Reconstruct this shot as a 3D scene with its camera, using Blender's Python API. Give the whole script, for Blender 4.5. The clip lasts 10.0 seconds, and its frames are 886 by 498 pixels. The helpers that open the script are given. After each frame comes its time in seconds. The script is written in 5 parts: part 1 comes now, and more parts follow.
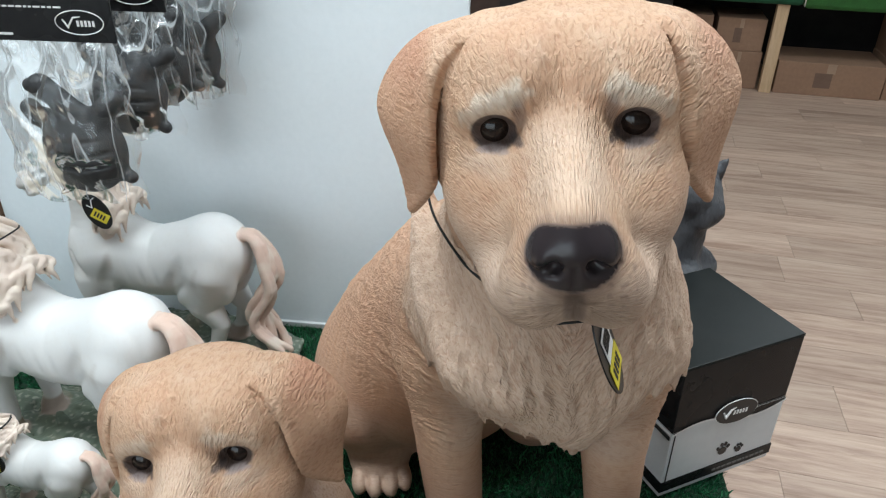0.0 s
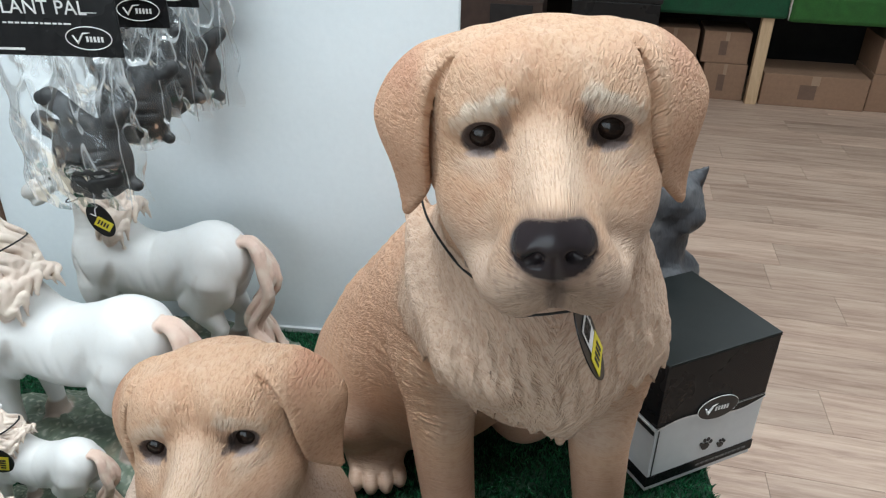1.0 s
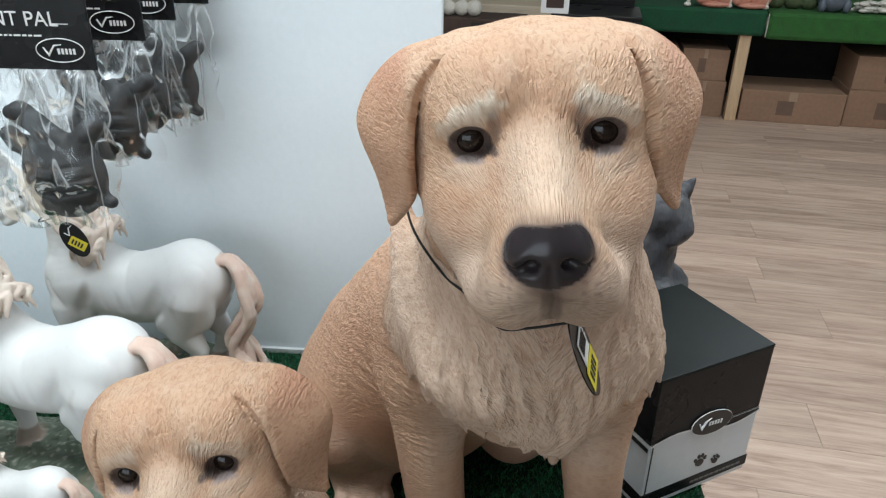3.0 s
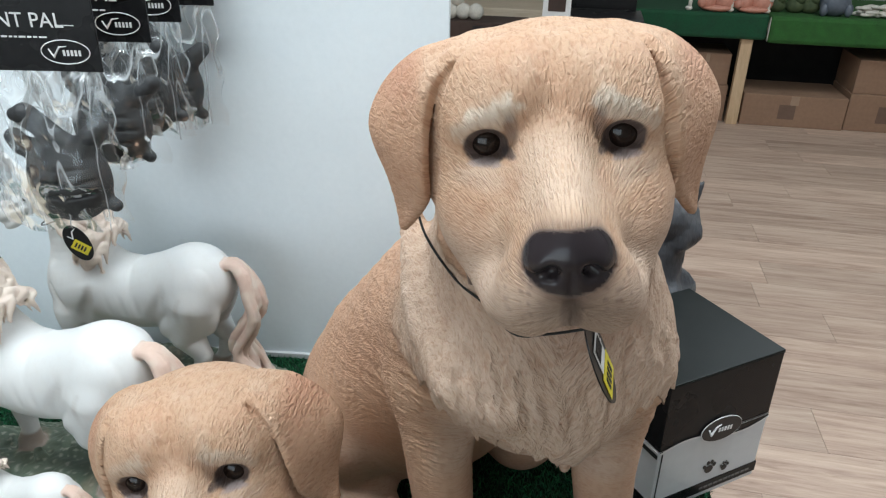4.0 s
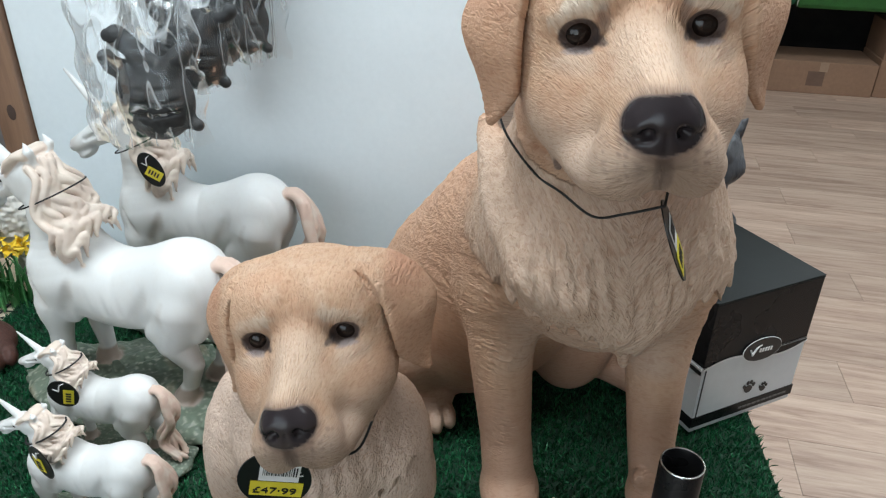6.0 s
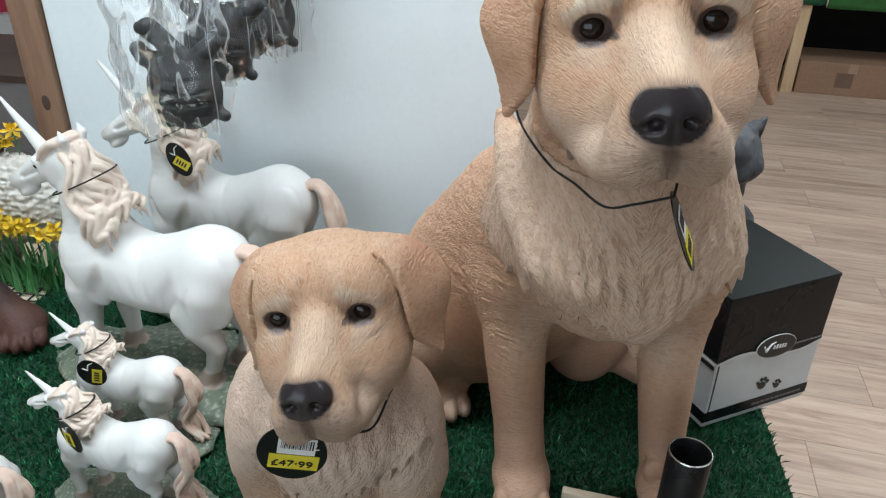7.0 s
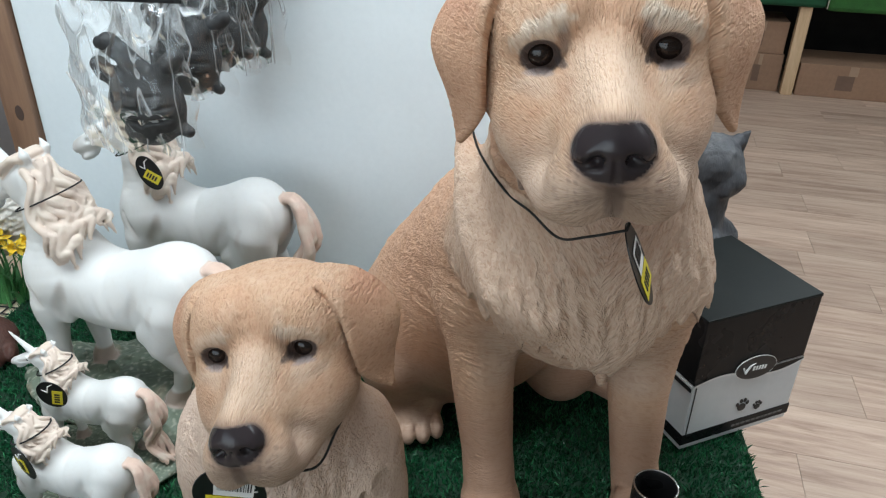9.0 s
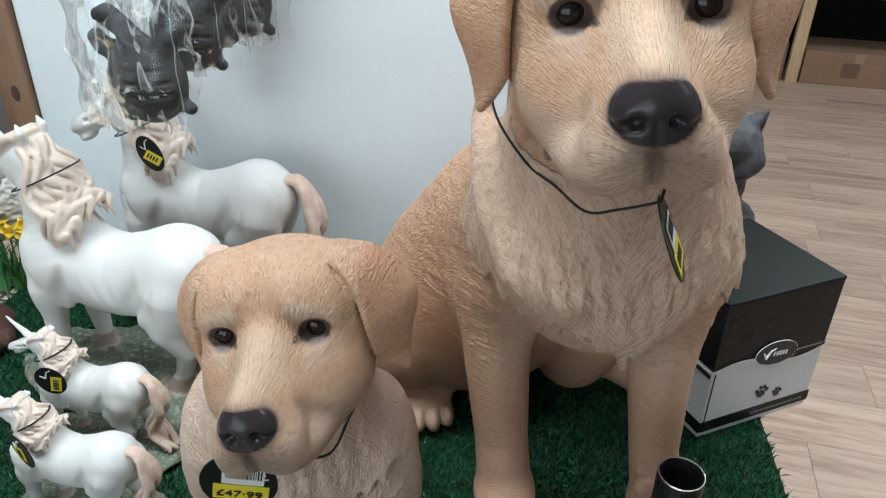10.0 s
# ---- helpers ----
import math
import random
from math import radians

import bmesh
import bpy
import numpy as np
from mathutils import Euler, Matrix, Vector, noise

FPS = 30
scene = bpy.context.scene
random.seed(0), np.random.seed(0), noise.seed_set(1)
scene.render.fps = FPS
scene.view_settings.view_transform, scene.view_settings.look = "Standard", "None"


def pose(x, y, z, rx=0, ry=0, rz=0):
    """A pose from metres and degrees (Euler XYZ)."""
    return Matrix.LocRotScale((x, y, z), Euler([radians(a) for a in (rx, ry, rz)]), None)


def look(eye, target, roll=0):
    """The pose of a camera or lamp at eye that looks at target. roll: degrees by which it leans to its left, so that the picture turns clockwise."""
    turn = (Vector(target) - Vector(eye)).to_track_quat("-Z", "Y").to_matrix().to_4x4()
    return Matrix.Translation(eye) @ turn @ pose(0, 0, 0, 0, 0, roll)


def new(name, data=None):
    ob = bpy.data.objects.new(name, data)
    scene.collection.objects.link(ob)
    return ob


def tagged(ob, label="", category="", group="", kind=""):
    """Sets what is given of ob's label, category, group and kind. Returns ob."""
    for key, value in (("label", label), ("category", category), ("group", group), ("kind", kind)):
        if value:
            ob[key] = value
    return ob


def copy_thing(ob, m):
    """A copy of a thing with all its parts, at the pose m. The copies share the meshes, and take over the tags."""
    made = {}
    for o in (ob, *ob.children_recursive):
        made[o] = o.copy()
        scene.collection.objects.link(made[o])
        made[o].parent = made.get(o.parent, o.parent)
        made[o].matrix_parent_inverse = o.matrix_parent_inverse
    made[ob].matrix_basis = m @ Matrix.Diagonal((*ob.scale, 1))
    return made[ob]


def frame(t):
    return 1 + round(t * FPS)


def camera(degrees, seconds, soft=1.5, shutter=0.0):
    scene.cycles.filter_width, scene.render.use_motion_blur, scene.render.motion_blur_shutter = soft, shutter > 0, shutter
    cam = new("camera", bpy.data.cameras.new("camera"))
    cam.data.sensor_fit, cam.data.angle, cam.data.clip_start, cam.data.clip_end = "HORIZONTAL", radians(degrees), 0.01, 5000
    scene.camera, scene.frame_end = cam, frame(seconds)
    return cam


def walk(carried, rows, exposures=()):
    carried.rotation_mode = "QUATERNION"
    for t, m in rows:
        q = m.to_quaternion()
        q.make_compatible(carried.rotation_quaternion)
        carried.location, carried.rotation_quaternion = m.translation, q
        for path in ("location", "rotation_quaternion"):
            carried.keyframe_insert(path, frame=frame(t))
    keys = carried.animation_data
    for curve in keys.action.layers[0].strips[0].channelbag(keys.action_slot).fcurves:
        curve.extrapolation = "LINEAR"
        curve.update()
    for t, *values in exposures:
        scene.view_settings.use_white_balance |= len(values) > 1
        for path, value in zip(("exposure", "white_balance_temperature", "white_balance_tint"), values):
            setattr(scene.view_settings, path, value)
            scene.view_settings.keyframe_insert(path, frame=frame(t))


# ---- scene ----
cam = camera(62.8, 10.0, soft=1.2)
PATH = [
    (0, (-0.0256, -0.4465, 1.3650), (-0.2897, 1.9638, 0.0056), 1.10),
    (0.5, (-0.0187, -0.4659, 1.3761), (-0.2633, 1.9554, 0.0320), 1.10),
    (1, (-0.0215, -0.4868, 1.3747), (-0.2592, 1.9499, 0.0584), 1.10),
    (1.5, (-0.0215, -0.4965, 1.3761), (-0.2439, 1.9527, 0.0792), 1.10),
    (2, (-0.0215, -0.4868, 1.3664), (-0.2216, 1.9666, 0.0737), 1.10),
    (3.5, (-0.0312, -0.4646, 1.3580), (-0.2077, 2.0180, 0.1223), 1.00),
    (4, (-0.0368, -0.4618, 1.3552), (-0.2147, 2.0208, 0.1182), 1.10),
    (4.5, (-0.0423, -0.4826, 1.3413), (-0.2216, 1.9985, 0.1015), 1.00),
    (5, (-0.0548, -0.4896, 1.3177), (-0.2369, 1.9860, 0.0681), 1.00),
    (5.5, (-0.0646, -0.5021, 1.3080), (-0.2508, 1.9471, 0.0056), 1.00),
    (6, (-0.0854, -0.5438, 1.3177), (-0.3175, 1.8887, -0.0083), 1.10),
    (7.5, (-0.0687, -0.5660, 1.3191), (-0.3954, 1.8526, -0.0125), 1.20),
    (8, (-0.0590, -0.5549, 1.3233), (-0.3856, 1.8623, -0.0083), 1.20),
    (8.5, (-0.0479, -0.5382, 1.3247), (-0.3731, 1.8790, -0.0083), 1.20),
    (9, (-0.0381, -0.5271, 1.3316), (-0.3676, 1.8887, -0.0042), 1.20),
    (9.5, (-0.0409, -0.5090, 1.3177), (-0.3662, 1.9026, -0.0250), 1.20),
    (10, (-0.0562, -0.5076, 1.3052), (-0.3801, 1.8929, -0.0598), 1.20),
]
walk(cam, [(t, look(eye, target, roll)) for t, eye, target, roll in PATH])

# ---- light and world ----
world = bpy.data.worlds.new("shop_daylight")
scene.world = world
world.use_nodes = True
wn = world.node_tree
sky = wn.nodes.new("ShaderNodeTexSky")
sky.sky_type = "NISHITA"
sky.sun_disc = False
sky.sun_elevation, sky.sun_rotation = radians(40), radians(150)
wn.links.new(sky.outputs[0], wn.nodes["Background"].inputs[0])
wn.nodes["Background"].inputs[1].default_value = 0.1
scene.view_settings.exposure = -0.07

MAT = 0.60          # height of the display table's grass mat
ROOM_TURN = -6.8    # the shop floor and back display are turned against the near table


def area_lamp(name, m, sx, sy, watts, colour):
    data = bpy.data.lights.new(name, "AREA")
    data.shape, data.size, data.size_y, data.energy, data.color = "RECTANGLE", sx, sy, watts, colour
    ob = new(name, data)
    ob.matrix_world = m
    return ob


# ---- materials ----
def node_mat(name):
    m = bpy.data.materials.new(name)
    m.use_nodes = True
    nt = m.node_tree
    return m, nt, nt.nodes["Principled BSDF"]


def add_node(nt, kind, **values):
    n = nt.nodes.new(kind)
    for key, value in values.items():
        n.inputs[key.replace("_", " ")].default_value = value
    return n


def coords(nt, scale=(1, 1, 1), space="Object"):
    tc = nt.nodes.new("ShaderNodeTexCoord")
    mp = nt.nodes.new("ShaderNodeMapping")
    mp.inputs["Scale"].default_value = scale
    nt.links.new(tc.outputs[space], mp.inputs["Vector"])
    return mp.outputs[0]


def ramp(nt, fac, stops):
    r = nt.nodes.new("ShaderNodeValToRGB")
    while len(r.color_ramp.elements) < len(stops):
        r.color_ramp.elements.new(0.5)
    for e, (at, col) in zip(r.color_ramp.elements, stops):
        e.position, e.color = at, (*col, 1)
    nt.links.new(fac, r.inputs[0])
    return r.outputs[0]


def mix_colour(nt, fac, a, b, blend="MIX"):
    m = nt.nodes.new("ShaderNodeMix")
    m.data_type, m.blend_type = "RGBA", blend
    for sock, v in ((m.inputs[0], fac), (m.inputs[6], a), (m.inputs[7], b)):
        if isinstance(v, (int, float)):
            sock.default_value = v
        elif isinstance(v, tuple):
            sock.default_value = (*v, 1)
        else:
            nt.links.new(v, sock)
    return m.outputs[2]


def maths(nt, op, a, b=0.0):
    m = nt.nodes.new("ShaderNodeMath")
    m.operation = op
    for sock, v in zip(m.inputs, (a, b)):
        if isinstance(v, (int, float)):
            sock.default_value = v
        else:
            nt.links.new(v, sock)
    return m.outputs[0]


def bump(nt, bsdf, height, strength, distance):
    b = add_node(nt, "ShaderNodeBump", Distance=distance)
    if isinstance(strength, (int, float)):
        b.inputs["Strength"].default_value = strength
    else:
        nt.links.new(strength, b.inputs["Strength"])
    nt.links.new(height, b.inputs["Height"])
    nt.links.new(b.outputs[0], bsdf.inputs["Normal"])
    return b


def speckled(name, dark, light, scale=60.0, rough=0.6, metal=0.0, relief=0.15, depth=0.001, stretch=(1, 1, 1), spec=0.5):
    """A material with grain at two scales between two colours."""
    m, nt, p = node_mat(name)
    v = coords(nt, stretch)
    n1 = add_node(nt, "ShaderNodeTexNoise", Scale=scale, Detail=4.0, Roughness=0.6)
    n2 = add_node(nt, "ShaderNodeTexNoise", Scale=scale * 0.12, Detail=3.0)
    for n in (n1, n2):
        nt.links.new(v, n.inputs["Vector"])
    f = maths(nt, "ADD", maths(nt, "MULTIPLY", n1.outputs[0], 0.5), maths(nt, "MULTIPLY", n2.outputs[0], 0.5))
    nt.links.new(ramp(nt, f, ((0.35, dark), (0.65, light))), p.inputs["Base Color"])
    nt.links.new(maths(nt, "ADD", maths(nt, "MULTIPLY", n2.outputs[0], 0.2), rough - 0.1), p.inputs["Roughness"])
    p.inputs["Metallic"].default_value = metal
    p.inputs["Specular IOR Level"].default_value = spec
    bump(nt, p, n1.outputs[0], relief, depth)
    return m


def statue_mat(name, strokes, stretch, wash, wash_amount, relief, depth, base_rough, fine=1.0):
    """Hand-painted cast resin: the paint attribute gives the colour, its alpha the gloss; the flow attribute runs along the carved strokes."""
    m, nt, p = node_mat(name)
    paint = nt.nodes.new("ShaderNodeAttribute")
    paint.attribute_name = "paint"
    flow = nt.nodes.new("ShaderNodeAttribute")
    flow.attribute_name = "flow"
    mp = nt.nodes.new("ShaderNodeMapping")
    mp.inputs["Scale"].default_value = (1, stretch, 1)
    nt.links.new(flow.outputs["Vector"], mp.inputs["Vector"])
    n1 = add_node(nt, "ShaderNodeTexNoise", Scale=strokes, Detail=1.6, Roughness=0.5, Distortion=0.8)
    nt.links.new(mp.outputs[0], n1.inputs["Vector"])
    obj = coords(nt)
    n2 = add_node(nt, "ShaderNodeTexNoise", Scale=45.0, Detail=5.0)
    n3 = add_node(nt, "ShaderNodeTexNoise", Scale=900.0 * fine, Detail=2.0)
    for n in (n2, n3):
        nt.links.new(obj, n.inputs["Vector"])
    matte = maths(nt, "MAXIMUM", maths(nt, "SUBTRACT", 1.0, maths(nt, "MULTIPLY", paint.outputs["Alpha"], 1.5)), 0.0)
    groove = ramp(nt, n1.outputs[0], ((0.30, (1, 1, 1)), (0.52, (0, 0, 0))))
    amount = maths(nt, "MULTIPLY", maths(nt, "MULTIPLY", groove, matte), wash_amount)
    tone = mix_colour(nt, maths(nt, "MULTIPLY", n2.outputs[0], 0.35), paint.outputs["Color"], (0.55, 0.42, 0.32), "SOFT_LIGHT")
    nt.links.new(mix_colour(nt, amount, tone, wash, "MULTIPLY"), p.inputs["Base Color"])
    r = maths(nt, "SUBTRACT", base_rough, maths(nt, "MULTIPLY", paint.outputs["Alpha"], base_rough - 0.08))
    nt.links.new(maths(nt, "ADD", r, maths(nt, "MULTIPLY", n3.outputs[0], 0.08)), p.inputs["Roughness"])
    p.inputs["Specular IOR Level"].default_value = 0.35
    height = maths(nt, "ADD", n1.outputs[0], maths(nt, "MULTIPLY", n3.outputs[0], 0.12))
    bump(nt, p, height, maths(nt, "MULTIPLY", matte, relief), depth)
    return m


FUR = statue_mat("painted_resin_fur", 310.0, 0.28, (0.60, 0.43, 0.32), 0.44, 1.0, 0.0026, 0.62)
RESIN = statue_mat("painted_resin_smooth", 120.0, 0.5, (0.8, 0.7, 0.62), 0.12, 0.10, 0.0016, 0.42)
DARK_RESIN = statue_mat("dark_resin_fur", 260.0, 0.25, (0.5, 0.5, 0.5), 0.5, 0.6, 0.002, 0.5)


def wood_mat(name, dark, mid, light, along=(0.6, 9, 9), rough=0.5, vary=0.25, relief=0.1):
    m, nt, p = node_mat(name)
    info = nt.nodes.new("ShaderNodeObjectInfo")
    tc = nt.nodes.new("ShaderNodeTexCoord")
    shift = nt.nodes.new("ShaderNodeVectorMath")
    shift.operation = "ADD"
    rnd = nt.nodes.new("ShaderNodeCombineXYZ")
    k = maths(nt, "MULTIPLY", info.outputs["Random"], 37.0)
    for s in rnd.inputs:
        nt.links.new(k, s)
    nt.links.new(tc.outputs["Object"], shift.inputs[0])
    nt.links.new(rnd.outputs[0], shift.inputs[1])
    mp = nt.nodes.new("ShaderNodeMapping")
    mp.inputs["Scale"].default_value = along
    nt.links.new(shift.outputs[0], mp.inputs["Vector"])
    n1 = add_node(nt, "ShaderNodeTexNoise", Scale=2.4, Detail=6.0, Roughness=0.62, Distortion=1.4)
    n2 = add_node(nt, "ShaderNodeTexNoise", Scale=14.0, Detail=4.0, Roughness=0.7, Distortion=0.5)
    for n in (n1, n2):
        nt.links.new(mp.outputs[0], n.inputs["Vector"])
    f = maths(nt, "ADD", maths(nt, "MULTIPLY", n1.outputs[0], 0.65), maths(nt, "MULTIPLY", n2.outputs[0], 0.35))
    col = ramp(nt, f, ((0.36, dark), (0.5, mid), (0.66, light)))
    br = maths(nt, "ADD", 1.0 - vary / 2, maths(nt, "MULTIPLY", info.outputs["Random"], vary))
    vm = nt.nodes.new("ShaderNodeVectorMath")
    vm.operation = "SCALE"
    nt.links.new(col, vm.inputs[0])
    nt.links.new(br, vm.inputs["Scale"])
    nt.links.new(vm.outputs[0], p.inputs["Base Color"])
    p.inputs["Roughness"].default_value = rough
    bump(nt, p, n2.outputs[0], relief, 0.001)
    return m


PLANK = wood_mat("laminate_oak", (0.31, 0.205, 0.155), (0.46, 0.330, 0.258), (0.58, 0.445, 0.355), along=(0.6, 7, 9), rough=0.42, vary=0.26)
TIMBER = wood_mat("pine_timber", (0.14, 0.075, 0.045), (0.21, 0.115, 0.07), (0.27, 0.155, 0.095), along=(9, 9, 0.7), rough=0.55)
PALE_TIMBER = wood_mat("pale_pine", (0.42, 0.28, 0.16), (0.52, 0.36, 0.22), (0.6, 0.44, 0.28), along=(9, 9, 0.7), rough=0.6)
BOARD = wood_mat("bare_board", (0.55, 0.44, 0.32), (0.64, 0.53, 0.4), (0.7, 0.6, 0.47), along=(0.7, 9, 9), rough=0.6)
WALL = speckled("white_board", (0.70, 0.76, 0.795), (0.74, 0.80, 0.835), 90, 0.45, relief=0.04)
PLASTER = speckled("plaster", (0.62, 0.62, 0.6), (0.68, 0.68, 0.66), 30, 0.8)
GREY_BOARD = speckled("grey_board", (0.16, 0.15, 0.15), (0.2, 0.19, 0.19), 25, 0.7)
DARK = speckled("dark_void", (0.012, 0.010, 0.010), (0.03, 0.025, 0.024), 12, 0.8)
BROWN = speckled("dark_brown_panel", (0.035, 0.02, 0.016), (0.07, 0.04, 0.03), 14, 0.7)
CARD = speckled("brown_cardboard", (0.24, 0.14, 0.09), (0.30, 0.18, 0.115), 40, 0.8, relief=0.1)
CARD_INK = speckled("cardboard_ink", (0.14, 0.085, 0.06), (0.17, 0.105, 0.075), 40, 0.85)
CARD_EDGE = speckled("cardboard_edge", (0.33, 0.22, 0.15), (0.38, 0.26, 0.18), 60, 0.85)
BLACK_CARD = speckled("black_coated_card", (0.010, 0.010, 0.011), (0.016, 0.016, 0.017), 80, 0.28, relief=0.03, spec=0.15)
BLACK_TOP = speckled("black_card_lid", (0.009, 0.011, 0.011), (0.014, 0.016, 0.016), 30, 0.32, relief=0.05, spec=0.12)
WHITE_CARD = speckled("white_coated_card", (0.62, 0.64, 0.66), (0.68, 0.70, 0.72), 60, 0.4, relief=0.03)
WHITE_INK = speckled("white_print", (0.72, 0.72, 0.72), (0.8, 0.8, 0.8), 90, 0.5, relief=0.02)
GREY_INK = speckled("grey_print", (0.10, 0.10, 0.10), (0.14, 0.14, 0.14), 90, 0.5, relief=0.02)
BLACK_INK = speckled("black_print", (0.012, 0.012, 0.013), (0.02, 0.02, 0.02), 90, 0.45, relief=0.02)
YELLOW = speckled("yellow_sticker", (0.70, 0.58, 0.03), (0.78, 0.66, 0.05), 90, 0.5, relief=0.02)
BLACK_PLASTIC = speckled("black_plastic", (0.008, 0.008, 0.009), (0.014, 0.013, 0.013), 60, 0.3, relief=0.04, spec=0.3)
CORD = speckled("black_cord", (0.01, 0.01, 0.01), (0.02, 0.02, 0.02), 600, 0.8)
BLACK_RESIN = speckled("black_cast_resin", (0.010, 0.011, 0.012), (0.026, 0.027, 0.029), 120, 0.6, relief=0.5, depth=0.002)
GREEN_CLOTH = speckled("green_felt", (0.004, 0.045, 0.018), (0.008, 0.075, 0.03), 120, 0.9, relief=0.3)
GREEN_TURF_EDGE = speckled("green_turf_cloth", (0.015, 0.07, 0.012), (0.03, 0.13, 0.025), 160, 0.9, relief=0.5)
TURF_BACK = speckled("turf_backing", (0.004, 0.022, 0.010), (0.007, 0.04, 0.017), 300, 0.9, relief=0.4)
PINK = speckled("pink_glaze", (0.42, 0.17, 0.12), (0.55, 0.25, 0.18), 60, 0.5)
BONE = speckled("white_stone", (0.55, 0.52, 0.46), (0.7, 0.67, 0.6), 90, 0.7, relief=0.4)
BLUE_GREY = speckled("blue_grey_glaze", (0.07, 0.085, 0.11), (0.12, 0.14, 0.17), 60, 0.5)
MOSS = speckled("mossy_green", (0.03, 0.05, 0.02), (0.08, 0.1, 0.04), 50, 0.8)
MAGENTA = speckled("crimson_poster", (0.45, 0.02, 0.06), (0.52, 0.03, 0.08), 20, 0.5)
STEM = speckled("green_leaf", (0.04, 0.18, 0.05), (0.10, 0.33, 0.11), 40, 0.5)
PETAL = speckled("yellow_petal", (0.78, 0.50, 0.02), (0.88, 0.66, 0.07), 50, 0.55)
STEEL = speckled("chromed_wire", (0.55, 0.55, 0.55), (0.65, 0.65, 0.65), 50, 0.25, metal=1.0)
LAMP_FRAME = speckled("white_enamel", (0.75, 0.75, 0.75), (0.8, 0.8, 0.8), 50, 0.4)


def grass_mat():
    m, nt, p = node_mat("artificial_grass_blade")
    g = nt.nodes.new("ShaderNodeNewGeometry")
    obj = coords(nt)
    n = add_node(nt, "ShaderNodeTexNoise", Scale=9.0, Detail=3.0)
    nt.links.new(obj, n.inputs["Vector"])
    f = maths(nt, "ADD", maths(nt, "MULTIPLY", g.outputs["Random Per Island"], 0.75), maths(nt, "MULTIPLY", n.outputs[0], 0.3))
    nt.links.new(ramp(nt, f, ((0.1, (0.003, 0.040, 0.018)), (0.6, (0.008, 0.115, 0.044)), (0.98, (0.050, 0.30, 0.12)))), p.inputs["Base Color"])
    p.inputs["Roughness"].default_value = 0.45
    return m


GRASS = grass_mat()


def film_mat():
    """Thin crinkled clear film: mostly clear, with a gloss that follows the folds."""
    m, nt, p = node_mat("clear_film")
    out = nt.nodes["Material Output"]
    clear = nt.nodes.new("ShaderNodeBsdfTransparent")
    gloss = add_node(nt, "ShaderNodeBsdfGlossy", Roughness=0.12)
    gloss.inputs["Color"].default_value = (0.9, 0.93, 0.95, 1)
    fr = add_node(nt, "ShaderNodeFresnel", IOR=1.5)
    mix = nt.nodes.new("ShaderNodeMixShader")
    v = coords(nt, (1, 1, 0.45))
    n = add_node(nt, "ShaderNodeTexNoise", Scale=20.0, Detail=1.5, Distortion=0.6)
    nt.links.new(v, n.inputs["Vector"])
    b = add_node(nt, "ShaderNodeBump", Strength=1.0, Distance=0.005)
    nt.links.new(n.outputs[0], b.inputs["Height"])
    nt.links.new(b.outputs[0], gloss.inputs["Normal"])
    nt.links.new(b.outputs[0], fr.inputs["Normal"])
    nt.links.new(maths(nt, "ADD", maths(nt, "MULTIPLY", fr.outputs[0], 0.5), 0.012), mix.inputs[0])
    nt.links.new(clear.outputs[0], mix.inputs[1])
    nt.links.new(gloss.outputs[0], mix.inputs[2])
    veil = nt.nodes.new("ShaderNodeBsdfDiffuse")
    veil.inputs["Color"].default_value = (0.8, 0.84, 0.86, 1)
    # glints painted white along long pulled folds, in two directions, and a painted haze
    folds = None
    for lean, scale in ((34, 9.0), (-22, 11.0), (8, 7.0)):
        tc = nt.nodes.new("ShaderNodeTexCoord")
        mp = nt.nodes.new("ShaderNodeMapping")
        mp.inputs["Rotation"].default_value = (0, radians(lean), 0)
        mp.inputs["Scale"].default_value = (2.6, 1.0, 0.22)
        nt.links.new(tc.outputs["Object"], mp.inputs["Vector"])
        fold = add_node(nt, "ShaderNodeTexNoise", Scale=scale, Detail=1.0, Distortion=0.3)
        nt.links.new(mp.outputs[0], fold.inputs["Vector"])
        line = ramp(nt, fold.outputs[0], ((0.472, (0, 0, 0)), (0.494, (0.42, 0.42, 0.42)), (0.499, (0.0, 0.0, 0.0))))
        folds = line if folds is None else maths(nt, "MAXIMUM", folds, line)
    crease = maths(nt, "ADD", folds, 0.018)
    soft_mix = nt.nodes.new("ShaderNodeMixShader")
    nt.links.new(crease, soft_mix.inputs[0])
    nt.links.new(mix.outputs[0], soft_mix.inputs[1])
    nt.links.new(veil.outputs[0], soft_mix.inputs[2])
    nt.links.new(soft_mix.outputs[0], out.inputs["Surface"])
    return m



def pane_mat():
    m, nt, p = node_mat("window_glass")
    p.inputs["Base Color"].default_value = (0.95, 0.98, 0.97, 1)
    p.inputs["Roughness"].default_value = 0.02
    p.inputs["Transmission Weight"].default_value = 1.0
    return m


PANE = pane_mat()
FILM = film_mat()


# ---- mesh helpers ----
def obj_of(name, bm, material, smooth=False):
    me = bpy.data.meshes.new(name)
    bm.to_mesh(me)
    bm.free()
    for mt in (material if isinstance(material, (list, tuple)) else [material]):
        me.materials.append(mt)
    if smooth:
        me.polygons.foreach_set("use_smooth", [True] * len(me.polygons))
    return new(name, me)


def part(name, bm, material, parent, label="", smooth=False):
    ob = obj_of(name, bm, material, smooth)
    ob.parent = parent
    return tagged(ob, label)


def thing(name, m, label, category, group="", kind=""):
    ob = new(name)
    ob.empty_display_size = 0.05
    ob.matrix_world = m
    return tagged(ob, label, category, group, kind)


